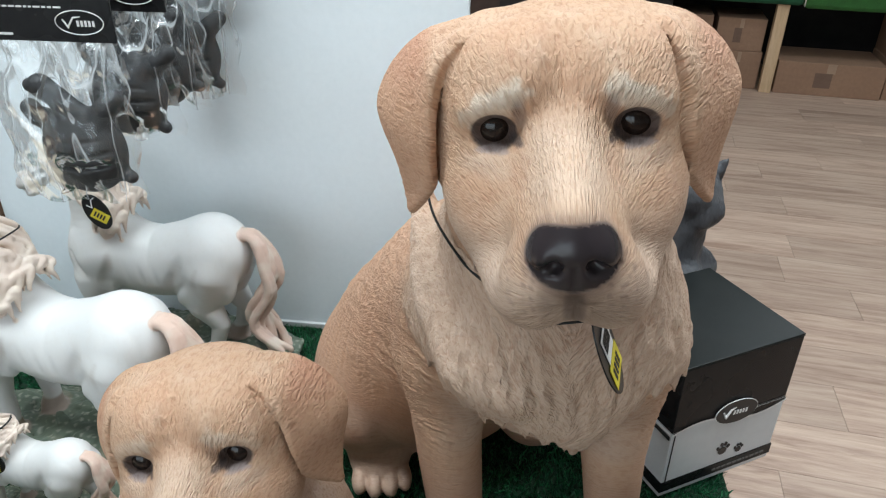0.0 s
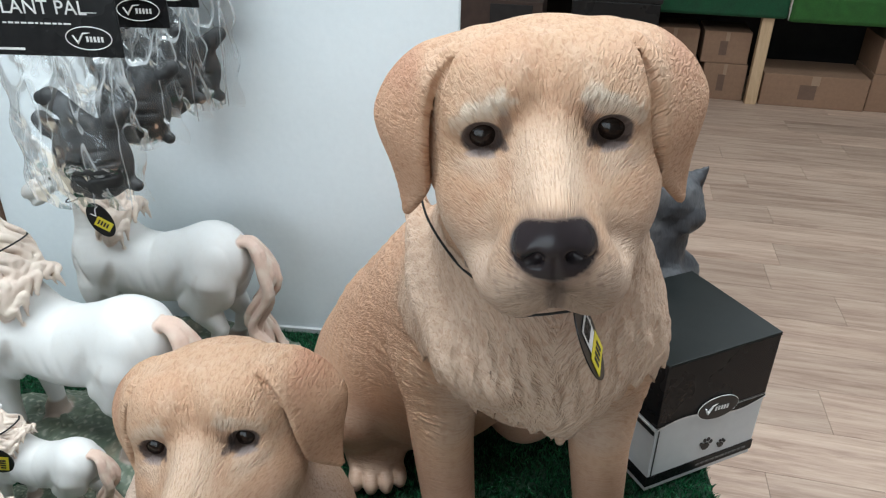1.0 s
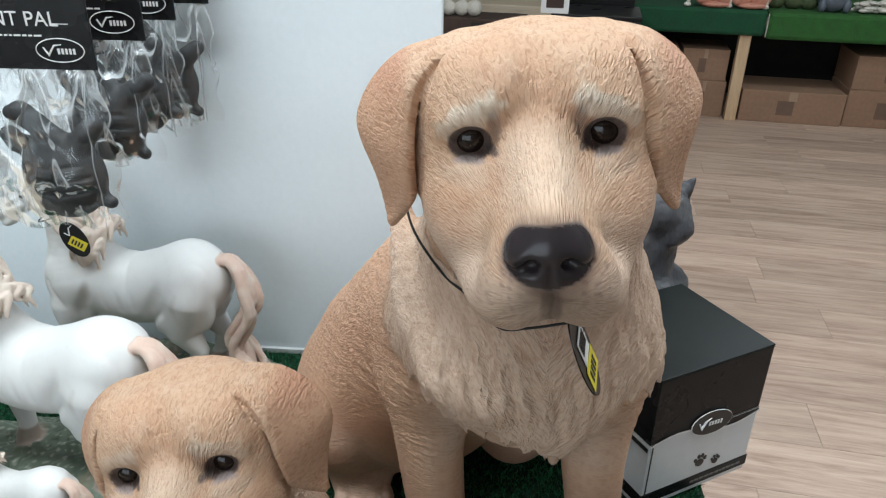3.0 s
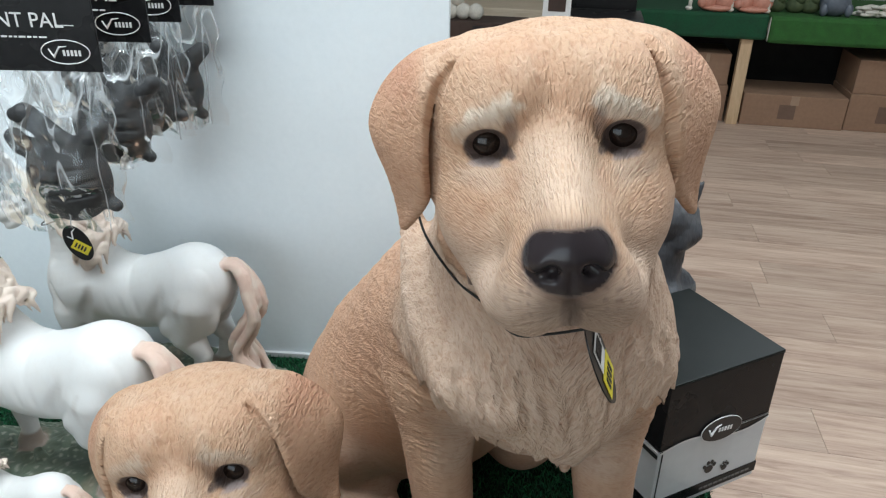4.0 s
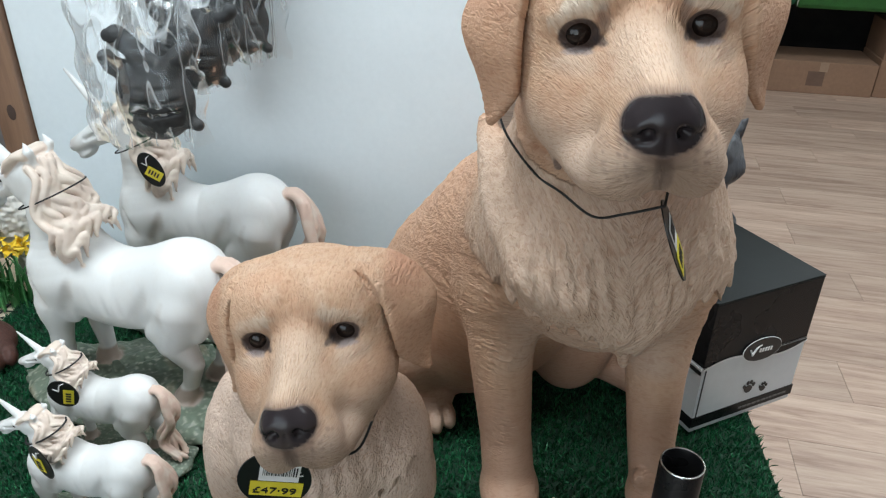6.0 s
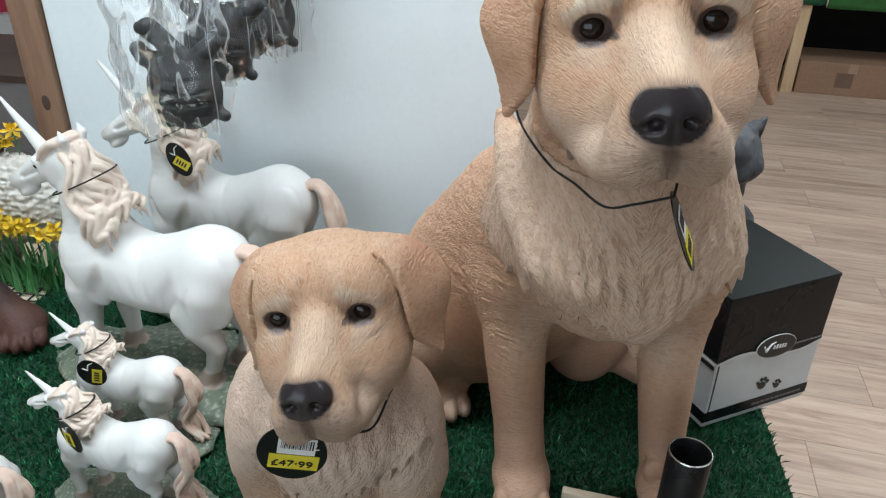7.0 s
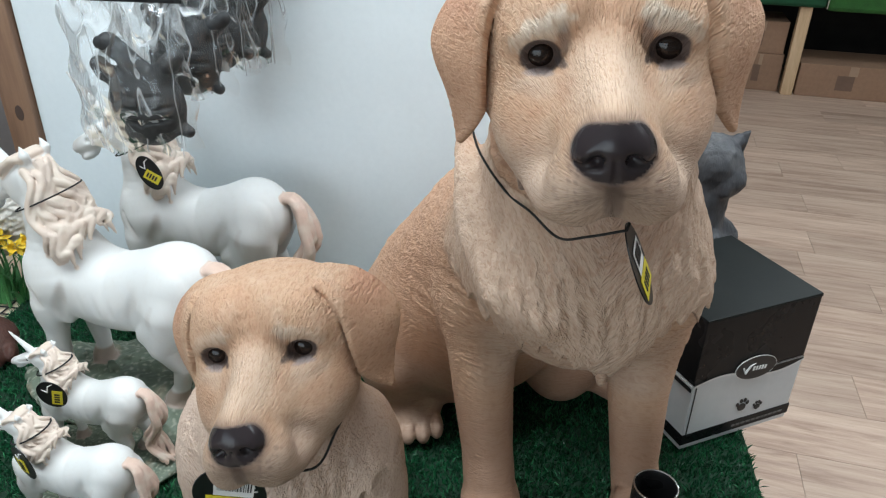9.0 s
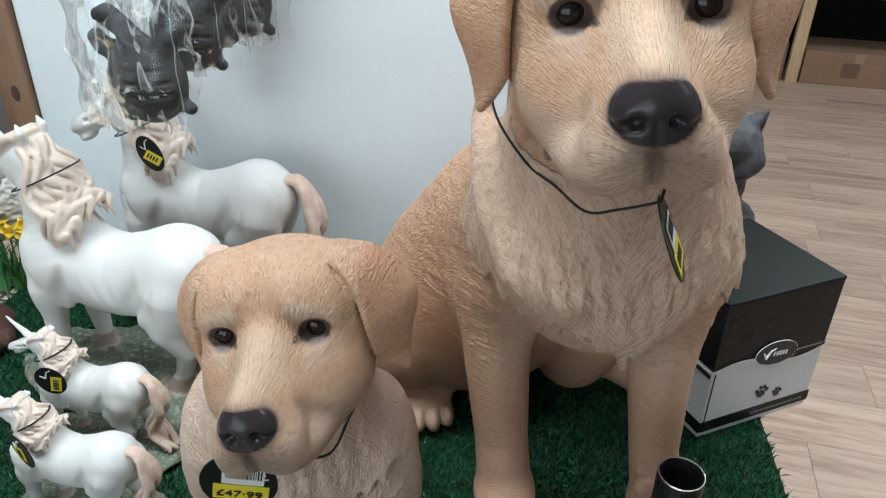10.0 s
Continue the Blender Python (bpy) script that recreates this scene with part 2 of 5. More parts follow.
def box(bm, lo, hi, bevel=0.0, m=None):
    made = bmesh.ops.create_cube(bm, size=1.0)["verts"]
    c = [(a + b) / 2 for a, b in zip(lo, hi)]
    s = [b - a for a, b in zip(lo, hi)]
    for v in made:
        v.co = Vector([c[i] + v.co[i] * s[i] for i in range(3)])
    if bevel:
        edges = list({e for v in made for e in v.link_edges})
        made = bmesh.ops.bevel(bm, geom=edges, offset=bevel, segments=2, affect="EDGES", profile=0.5)["verts"]
    if m is not None:
        bmesh.ops.transform(bm, matrix=m, verts=made)
    return bm


def slab(lo, hi, bevel=0.0, m=None):
    return box(bmesh.new(), lo, hi, bevel, m)


def tube(bm, points, radius, sides=6, closed=False):
    """A round rod along points."""
    pts = [Vector(p) for p in points]
    rings = []
    n = len(pts)
    for i, p in enumerate(pts):
        a = pts[(i - 1) % n] if closed or i else p
        b = pts[(i + 1) % n] if closed or i < n - 1 else p
        d = (b - a).normalized()
        u = d.orthogonal().normalized() if not rings else (rings[-1][1] - d * rings[-1][1].dot(d)).normalized()
        w = d.cross(u)
        r = radius[i] if isinstance(radius, (list, tuple)) else radius
        rings.append(([bm.verts.new(p + (u * math.cos(k * math.tau / sides) + w * math.sin(k * math.tau / sides)) * r) for k in range(sides)], u))
    for i in range(n if closed else n - 1):
        A, B = rings[i][0], rings[(i + 1) % n][0]
        for k in range(sides):
            bm.faces.new((A[k], A[(k + 1) % sides], B[(k + 1) % sides], B[k]))
    if not closed:
        bm.faces.new(rings[0][0][::-1])
        bm.faces.new(rings[-1][0])
    return bm


def disc(bm, rx, rz, thick, n=32, m=None, bevel=0.0):
    """An oval plate in the local xz plane, its face towards -y."""
    f = [bm.verts.new((rx * math.cos(k * math.tau / n), -thick / 2, rz * math.sin(k * math.tau / n))) for k in range(n)]
    b = [bm.verts.new((v.co.x, thick / 2, v.co.z)) for v in f]
    bm.faces.new(f)
    bm.faces.new(b[::-1])
    for k in range(n):
        bm.faces.new((f[k], b[k], b[(k + 1) % n], f[(k + 1) % n]))
    if m is not None:
        bmesh.ops.transform(bm, matrix=m, verts=f + b)
    return bm


def oval_ring(rx, rz, radius, m=None, n=40):
    bm = tube(bmesh.new(), [(rx * math.cos(k * math.tau / n), 0, rz * math.sin(k * math.tau / n)) for k in range(n)], radius, 5, True)
    if m is not None:
        bmesh.ops.transform(bm, matrix=m, verts=bm.verts)
    return bm


def lettering(words, size, m, thick=0.0003):
    """Letters of the built-in font as a mesh, standing in the local xz plane, facing -y."""
    c = bpy.data.curves.new("lettering", "FONT")
    c.body, c.size, c.extrude = words, size, thick
    ob = bpy.data.objects.new("lettering", c)
    scene.collection.objects.link(ob)
    bpy.context.view_layer.update()
    me = bpy.data.meshes.new_from_object(ob.evaluated_get(bpy.context.evaluated_depsgraph_get()))
    bpy.data.objects.remove(ob)
    bm = bmesh.new()
    bm.from_mesh(me)
    bmesh.ops.transform(bm, matrix=m @ pose(0, 0, 0, 90, 0, 0), verts=bm.verts)
    return bm


def blob(bm, centre, radii, turn=(0, 0, 0), seg=16):
    m = pose(*centre, *turn) @ Matrix.Diagonal((*radii, 1))
    bmesh.ops.create_uvsphere(bm, u_segments=seg, v_segments=seg // 2 + 2, radius=1.0, matrix=m)
    return bm


# ---- carved shapes: smooth unions on a grid, skinned ----
class Carving:
    def __init__(self, lo, hi, step):
        self.lo, self.h = np.array(lo, float), step
        self.n = np.ceil((np.array(hi) - lo) / step).astype(int) + 1
        self.D = np.full(self.n, 1.0, np.float32)
        self.axes = [(lo[i] + step * np.arange(self.n[i])).astype(np.float32) for i in range(3)]

    def window(self, lo, hi, margin):
        a = np.clip(np.floor((np.array(lo) - margin - self.lo) / self.h).astype(int), 0, self.n)
        b = np.clip(np.ceil((np.array(hi) + margin - self.lo) / self.h).astype(int) + 1, 0, self.n)
        sl = tuple(slice(a[i], b[i]) for i in range(3))
        return sl, np.meshgrid(*[self.axes[i][sl[i]] for i in range(3)], indexing="ij")

    def blend(self, sl, d, k, cut=False):
        if 0 in d.shape:
            return
        old = self.D[sl]
        if cut:
            d = -d
            w = np.maximum(k - np.abs(old - d), 0) / k
            self.D[sl] = np.maximum(old, d) + w * w * k * 0.25
        else:
            w = np.maximum(k - np.abs(old - d), 0) / k
            self.D[sl] = np.minimum(old, d) - w * w * k * 0.25

    def egg(self, c, r, turn=(0, 0, 0), k=0.02, m=None, cut=False):
        """A blended ellipsoid; m places it, with a uniform scale."""
        m = m or Matrix()
        s = m.to_scale().x
        t = m @ pose(*c, *turn)
        R = np.array(t.to_3x3().normalized())
        C = np.array(t.translation)
        r, k = np.array(r) * s, k * s
        reach = np.sqrt(((R * r) ** 2).sum(1))
        sl, P = self.window(C - reach, C + reach, k + 2 * self.h)
        q = [sum(R[i, j] * (P[i] - C[i]) for i in range(3)) for j in range(3)]
        k0 = np.sqrt(sum((q[j] / r[j]) ** 2 for j in range(3)))
        k1 = np.sqrt(sum((q[j] / r[j] ** 2) ** 2 for j in range(3))) + 1e-9
        self.blend(sl, k0 * (k0 - 1) / k1, k, cut)

    def limb(self, points, radii, k=0.015, m=None, cut=False, own=0.5):
        """A chain of tapered rods."""
        m = m or Matrix()
        s = m.to_scale().x
        pts = [np.array(m @ Vector(p)) for p in points]
        rs = [r * s for r in radii]
        big = max(rs)
        sl, P = self.window(np.min(pts, 0) - big, np.max(pts, 0) + big, k * s + 2 * self.h)
        if 0 in P[0].shape:
            return
        best = None
        for a, b, ra, rb in zip(pts, pts[1:], rs, rs[1:]):
            ab = b - a
            t = np.clip(sum((P[i] - a[i]) * ab[i] for i in range(3)) / (ab @ ab), 0, 1)
            d = np.sqrt(sum((P[i] - a[i] - t * ab[i]) ** 2 for i in range(3))) - (ra + t * (rb - ra))
            best = d if best is None else np.minimum(best, d)
        self.blend(sl, best, k * s, cut)

    def skin(self):
        D, S = self.D, self.D < 0
        n = self.n
        c = np.zeros(n - 1, np.uint8)
        corners = [(i, j, k) for i in (0, 1) for j in (0, 1) for k in (0, 1)]
        for i, j, k in corners:
            c += S[i:n[0] - 1 + i, j:n[1] - 1 + j, k:n[2] - 1 + k]
        active = (c > 0) & (c < 8)
        cells = np.argwhere(active)
        index = np.full(n - 1, -1, np.int64)
        index[active] = np.arange(len(cells))
        acc, cnt = np.zeros((len(cells), 3)), np.zeros(len(cells))
        for a in corners:
            for ax in range(3):
                if a[ax]:
                    continue
                b = list(a)
                b[ax] = 1
                da = D[tuple((cells + a).T)]
                db = D[tuple((cells + b).T)]
                hit = (da < 0) != (db < 0)
                t = da[hit] / (da[hit] - db[hit])
                pos = np.tile(np.array(a, float), (len(t), 1))
                pos[:, ax] += t
                acc[hit] += pos
                cnt[hit] += 1
        V = self.lo + self.h * (cells + acc / cnt[:, None])
        faces = []
        for ax in range(3):
            u, w = [(1, 2), (2, 0), (0, 1)][ax]
            s0 = np.take(S, range(n[ax] - 1), ax)
            s1 = np.take(S, range(1, n[ax]), ax)
            e = np.argwhere(s0 != s1)
            e = e[(e[:, u] > 0) & (e[:, w] > 0) & (e[:, u] < n[u] - 1) & (e[:, w] < n[w] - 1)]
            du, dw = np.zeros(3, int), np.zeros(3, int)
            du[u], dw[w] = 1, 1
            q = np.stack([index[tuple((e - du - dw).T)], index[tuple((e - dw).T)], index[tuple(e.T)], index[tuple((e - du).T)]], 1)
            flip = ~s0[tuple(e.T)]
            q[flip] = q[flip][:, ::-1]
            faces.append(q)
        return V, np.concatenate(faces)


def curved(points, radii, n=5):
    """More points and radii along a rounded course through the given ones."""
    P = [Vector(p) for p in points]
    out, rad = [], []
    for i in range(len(P) - 1):
        a, b, c, d = P[max(i - 1, 0)], P[i], P[i + 1], P[min(i + 2, len(P) - 1)]
        for k in range(n):
            u = k / n
            out.append(0.5 * ((2 * b) + (c - a) * u + (2 * a - 5 * b + 4 * c - d) * u * u + (3 * b - a - 3 * c + d) * u ** 3))
            rad.append(radii[i] + (radii[i + 1] - radii[i]) * u)
    return out + [P[-1]], rad + [radii[-1]]


def wave(P, f, seed=0.0):
    """Cheap smooth noise in about -1..1."""
    x, y, z = P[..., 0] * f, P[..., 1] * f, P[..., 2] * f
    return (np.sin(x * 1.3 + 1.7 * np.sin(y * 0.9 + seed) + seed) + np.sin(y * 1.1 + 1.9 * np.sin(z * 1.2 + 2.1) + seed * 2)
            + np.sin(z * 1.4 + 1.6 * np.sin(x * 0.8 + 0.6) + seed * 3)) / 3


def soft(x, a, b):
    t = np.clip((x - a) / (b - a), 0, 1)
    return t * t * (3 - 2 * t)


def statue(name, V, F, paint, flow, material, extras=()):
    """One plain mesh, with its paint and the run of its strokes; extras are (bmesh, colour, gloss)."""
    verts, faces = [V], [F]
    cols, flows = [paint], [flow]
    base = len(V)
    more_faces = []
    for bm, colour, gloss in extras:
        bm.verts.index_update()
        vv = np.array([v.co[:] for v in bm.verts])
        more_faces += [[base + v.index for v in f.verts] for f in bm.faces]
        verts.append(vv)
        cols.append(np.tile([*colour, gloss], (len(vv), 1)))
        flows.append(vv)
        base += len(vv)
        bm.free()
    V = np.concatenate(verts)
    me = bpy.data.meshes.new(name)
    me.from_pydata(V.tolist(), [], F.tolist() + more_faces)
    me.polygons.foreach_set("use_smooth", [True] * len(me.polygons))
    me.attributes.new("paint", "FLOAT_COLOR", "POINT").data.foreach_set("color", np.concatenate(cols).astype(np.float32).ravel())
    me.attributes.new("flow", "FLOAT_VECTOR", "POINT").data.foreach_set("vector", np.concatenate(flows).astype(np.float32).ravel())
    me.materials.append(material)
    me.update()
    return new(name, me)


def tint(paint, mask, colour, gloss=None):
    w = np.clip(mask, 0, 1)[:, None]
    paint[:, :3] = paint[:, :3] * (1 - w) + np.array(colour) * w
    if gloss is not None:
        paint[:, 3] = paint[:, 3] * (1 - w[:, 0]) + gloss * w[:, 0]


# ---- the room ----
def room_pose(x, y, z, turn=0.0):
    return pose(0, 0, 0, 0, 0, ROOM_TURN) @ pose(x, y, z, 0, 0, turn)


def build_room():
    m = pose(0, 0, 0, 0, 0, ROOM_TURN)
    x0, x1, y0, y1, top = -5.6, 4.6, -3.2, 6.2, 2.8
    floor = tagged(obj_of("floor", slab((x0, y0, -0.12), (x1, y1, -0.012), 0, m), GREY_BOARD), "wood-look laminate plank floor of the shop", "floor", kind="structure")
    walls = (("wall_north", (x0, y1, -0.12), (x1, y1 + 0.15, top)), 
             ("wall_west", (x0 - 0.15, y0 - 0.15, -0.12), (x0, y1 + 0.15, top)), ("wall_east", (x1, y0 - 0.15, -0.12), (x1 + 0.15, y1 + 0.15, top)))
    for name, lo, hi in walls:
        tagged(obj_of(name, slab(lo, hi, 0, m), PLASTER), "plain pale plastered shop wall", "wall", kind="structure")
    # opening and window are added, out of view, to hold the fill lamp
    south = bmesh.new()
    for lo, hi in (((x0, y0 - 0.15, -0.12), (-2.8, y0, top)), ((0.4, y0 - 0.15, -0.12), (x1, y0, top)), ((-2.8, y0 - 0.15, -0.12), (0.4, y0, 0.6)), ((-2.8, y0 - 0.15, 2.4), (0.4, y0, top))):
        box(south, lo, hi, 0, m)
    tagged(obj_of("wall_south", south, PLASTER), "plain pale plastered shop wall with an opening for the fill lamp", "wall", kind="structure")
    win = thing("window_1", m, "wide added window with a white frame, set round the fill lamp", "window", kind="structure")
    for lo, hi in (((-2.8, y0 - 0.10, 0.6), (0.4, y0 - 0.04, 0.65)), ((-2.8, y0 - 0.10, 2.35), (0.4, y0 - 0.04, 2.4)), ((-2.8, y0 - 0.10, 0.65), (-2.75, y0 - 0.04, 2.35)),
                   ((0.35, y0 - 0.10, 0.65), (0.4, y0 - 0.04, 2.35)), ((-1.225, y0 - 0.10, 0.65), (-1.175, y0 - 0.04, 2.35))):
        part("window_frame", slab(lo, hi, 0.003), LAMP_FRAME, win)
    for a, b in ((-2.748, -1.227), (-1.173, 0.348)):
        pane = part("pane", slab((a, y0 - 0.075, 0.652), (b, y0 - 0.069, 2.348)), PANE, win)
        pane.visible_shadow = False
    tagged(obj_of("ceiling", slab((x0 - 0.15, y0 - 0.15, top), (x1 + 0.15, y1 + 0.15, top + 0.1), 0, m), PLASTER), "plain white shop ceiling", "ceiling", kind="structure")
    return floor


FLOOR = build_room()


def ceiling_light(x, y, watts, sx=1.5, sy=0.6):
    base = thing("ceiling_light", room_pose(x, y, 2.8), "flat white ceiling light panel", "ceiling light", "ceiling lights")
    frame_bm = bmesh.new()
    for lo, hi in (((-sx / 2 - 0.03, -sy / 2 - 0.03, -0.05), (sx / 2 + 0.03, -sy / 2, -0.001)), ((-sx / 2 - 0.03, sy / 2, -0.05), (sx / 2 + 0.03, sy / 2 + 0.03, -0.001)),
                   ((-sx / 2 - 0.03, -sy / 2, -0.05), (-sx / 2, sy / 2, -0.001)), ((sx / 2, -sy / 2, -0.05), (sx / 2 + 0.03, sy / 2, -0.001))):
        box(frame_bm, lo, hi)
    part("frame", frame_bm, LAMP_FRAME, base)
    lamp = area_lamp("tube_lamp", room_pose(x, y, 2.74), sx, sy, watts, (0.84, 0.945, 1.0))
    return lamp


ceiling_light(-0.6, -0.25, 51)
ceiling_light(1.2, 0.9, 47)
ceiling_light(-1.6, 2.2, 31)
ceiling_light(1.6, 3.0, 29)
# added fill lamp behind the camera, in place of daylight from an unseen window
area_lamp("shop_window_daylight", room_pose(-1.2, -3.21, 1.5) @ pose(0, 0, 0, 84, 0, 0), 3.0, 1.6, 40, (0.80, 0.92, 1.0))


# ---- near display table, mat, panel ----
def display_table():
    t = thing("display_table", pose(-0.6, 0.2, 0), "low timber display table with a bare board top", "table")
    part("tabletop", slab((-1.2, -0.9, MAT - 0.055), (0.885, 0.75, MAT - 0.012), 0.004), BOARD, t)
    for x in (-1.1, 0.8):
        for y in (-0.8, 0.65):
            part("leg", slab((x - 0.035, y - 0.035, 0), (x + 0.035, y + 0.035, MAT - 0.055), 0.004), TIMBER, t)
    return t


display_table()

MAT_BOX = (-0.945, 0.292, -0.55, 0.78)


def grass_mat_thing():
    x0, x1, y0, y1 = MAT_BOX
    base = tagged(obj_of("grass_mat", slab((x0, y0, MAT - 0.012), (x1, y1, MAT - 0.006)), TURF_BACK), "green artificial grass mat lying on the display table", "grass mat")
    rng = np.random.default_rng(4)
    n = 150000
    P = np.stack([rng.uniform(x0, x1, n), rng.uniform(y0, y1, n), np.full(n, MAT - 0.0062)], 1)
    P = P[(P[:, 1] > -0.25)]
    n = len(P)
    a = rng.uniform(0, math.tau, n)
    w = rng.uniform(0.0007, 0.0014, n)
    hgt = rng.uniform(0.005, 0.011, n)
    lean = rng.normal(0, 0.0045, (n, 2))
    side = np.stack([np.cos(a) * w, np.sin(a) * w, np.zeros(n)], 1)
    tip = P + np.concatenate([lean, hgt[:, None]], 1)
    mid = P + np.concatenate([lean * 0.35, hgt[:, None] * 0.6], 1)
    V = np.stack([P - side, P + side, mid + side * 0.8, tip, mid - side * 0.8], 1).reshape(-1, 3)
    k = np.arange(n) * 5
    me = bpy.data.meshes.new("turf")
    me.from_pydata(V.tolist(), [], np.stack([k, k + 1, k + 2, k + 3, k + 4], 1).tolist())
    me.materials.append(GRASS)
    ob = new("turf", me)
    ob.parent = base
    tagged(ob, kind="stuff")


grass_mat_thing()


def display_panel():
    t = thing("partition_screen", pose(0, 0, 0), "white board partition screen on a timber post", "screen")
    part("board", slab((-0.919, 0.6, MAT - 0.005), (-0.11, 0.622, 2.1), 0.002), WALL, t)
    part("post", slab((-0.975, 0.585, 0.0), (-0.921, 0.64, 2.1), 0.003), TIMBER, t, "stained pine post with a dark knot")
    part("edge_trim", slab((-0.919, 0.592, MAT - 0.004), (-0.11, 0.5995, MAT + 0.006), 0.001), WHITE_CARD, t)
    knot = bmesh.new()
    blob(knot, (-0.945, 0.585, 0.915), (0.008, 0.0016, 0.014))
    part("knot", knot, BROWN, t)


display_panel()


# ---- dog statues ----
def along(points, u):
    """The place at share u of a course of points."""
    t = u * (len(points) - 1)
    k = min(int(t), len(points) - 2)
    return points[k].lerp(points[k + 1], t - k)


def flap(c, front, back, thick, belly, m, rows=34):
    """A thin leathery ear between its front edge and its back edge."""
    a, _ = curved(front, (1,) * len(front), 8)
    b, _ = curved(back, (1,) * len(back), 8)
    for i in range(rows + 1):
        u = i / rows
        p, q = along(a, u), along(b, u)
        swell = Vector(belly) * math.sin(math.pi * min(1.0, u + 0.12))
        t = thick * (1.25 - 0.6 * u)
        c.limb((p, p.lerp(q, 0.25) + swell * 0.85, p.lerp(q, 0.55) + swell, p.lerp(q, 0.8) + swell * 0.5, q), (t * 1.2, t * 0.85, t, t, t * 0.8), k=0.004, m=m)


def carve_head(c, m, ear=(1.0, 1.0), jowl=1.0, brow=1.0):
    e, l = c.egg, c.limb
    # skull, broad and flat on top, with a shallow furrow between the frontal bosses
    e((0, 0.060, -0.004), (0.076, 0.084, 0.066), k=0.02, m=m)
    e((0, 0.052, 0.034), (0.073, 0.060, 0.0325), k=0.02, m=m)
    for s in (-1, 1):
        e((s * 0.027, 0.012, 0.030), (0.036, 0.034, 0.030), k=0.018, m=m)
        e((s * 0.049, 0.036, -0.042), (0.0345, 0.052, 0.052), k=0.028, m=m)
        e((s * 0.047, 0.040, 0.012), (0.031, 0.046, 0.042), k=0.024, m=m)
        e((s * 0.040, 0.000, -0.060), (0.030, 0.046, 0.034), k=0.030, m=m)
    l(((0, -0.034, 0.004), (0, -0.026, 0.030), (0, -0.004, 0.060)), (0.003, 0.006, 0.003), k=0.016, m=m, cut=True)
    # muzzle
    l(((0, 0.01, -0.034), (0, -0.045, -0.046), (0, -0.083, -0.050)), (0.047, 0.0375, 0.032), k=0.022, m=m)
    l(((0, -0.010, 0.000), (0, -0.060, -0.014), (0, -0.098, -0.024)), (0.015, 0.014, 0.0135), k=0.014, m=m)
    # chin, set back, and the hanging lips either side of it
    e((0, -0.044, -0.088), (0.019, 0.030, 0.011), k=0.006, m=m)
    for s in (-1, 1):
        j = s * jowl
        l(*curved(((j * 0.0125, -0.0935, -0.067), (j * 0.022, -0.085, -0.0745), (j * 0.0315, -0.062, -0.0815), (j * 0.043, -0.030, -0.085), (j * 0.053, 0.000, -0.081)), (0.0165, 0.0205, 0.0200, 0.0150, 0.007)), k=0.013, m=m)
        # whisker pad
        e((s * 0.022, -0.086, -0.060), (0.017, 0.018, 0.017), k=0.012, m=m)
        l(((j * 0.058, 0.006, -0.086), (j * 0.060, -0.010, -0.097)), (0.0055, 0.003), k=0.006, m=m)
    l(((0, -0.115, -0.058), (0, -0.111, -0.076), (0, -0.101, -0.094), (0, -0.080, -0.104)), (0.0012, 0.0022, 0.0060, 0.012), k=0.006, m=m, cut=True)
    # nose: flat on top, rounded sides, comma nostrils
    e((0, -0.0985, -0.0350), (0.0220, 0.0185, 0.0170), k=0.005, m=m)
    e((0, -0.1000, -0.0460), (0.0165, 0.0140, 0.0130), k=0.010, m=m)
    for s in (-1, 1):
        e((s * 0.0140, -0.1010, -0.0395), (0.0085, 0.0125, 0.0100), k=0.008, m=m)
        e((s * 0.0108, -0.1165, -0.0418), (0.0050, 0.0085, 0.0042), (0, s * 25, 0), k=0.0035, m=m, cut=True)
        l(((s * 0.0125, -0.1150, -0.0425), (s * 0.0195, -0.1110, -0.0455), (s * 0.0235, -0.1040, -0.0445)), (0.0026, 0.0017, 0.0012), k=0.003, m=m, cut=True)
    l(((0, -0.1165, -0.040), (0, -0.1165, -0.056)), (0.0009, 0.0012), k=0.003, m=m, cut=True)
    for s in (-1, 1):
        # brow, its crease, the bag under the eye
        e((s * 0.0435, 0.0010 - 0.0080 * brow, 0.0215), (0.0205, 0.0115, 0.0085), (0, s * 22, 0), k=0.014, m=m)
        e((s * 0.031, -0.0030 - 0.0090 * brow, 0.0280), (0.0095, 0.0090, 0.0080), k=0.012, m=m)
        e((s * 0.0435, -0.022, 0.0016), (0.0150, 0.0180, 0.0124), (0, s * 6, 0), k=0.006, m=m, cut=True)
        l(((s * 0.0285, -0.020, 0.006), (s * 0.0265, -0.024, 0.014), (s * 0.0300, -0.026, 0.022)), (0.0020 * brow + 0.0001, 0.0028 * brow + 0.0001, 0.0012), k=0.006, m=m, cut=True)
        l(*curved(((s * 0.030, -0.0160, -0.0110), (s * 0.041, -0.0150, -0.0175), (s * 0.053, -0.0090, -0.0165), (s * 0.061, 0.0010, -0.0090)), (0.0022, 0.0034, 0.0034, 0.0022)), k=0.010, m=m)
        l(*curved(((s * 0.036, -0.0235, -0.0250), (s * 0.049, -0.0180, -0.0285), (s * 0.062, -0.0050, -0.0230)), (0.0010, 0.0018, 0.0010)), k=0.009, m=m, cut=True)
        # lids
        for hgt, r in ((0.0108, 0.0019), (-0.0098, 0.0016)):
            l([(s * (0.0435 + 0.0132 * math.cos(a)), -0.0112 + 0.0080 * math.cos(a) ** 2, 0.0012 + hgt * math.sin(a) - 0.0012 * math.cos(a)) for a in [i * math.pi / 12 for i in range(13)]], [r] * 13, k=0.0025, m=m)
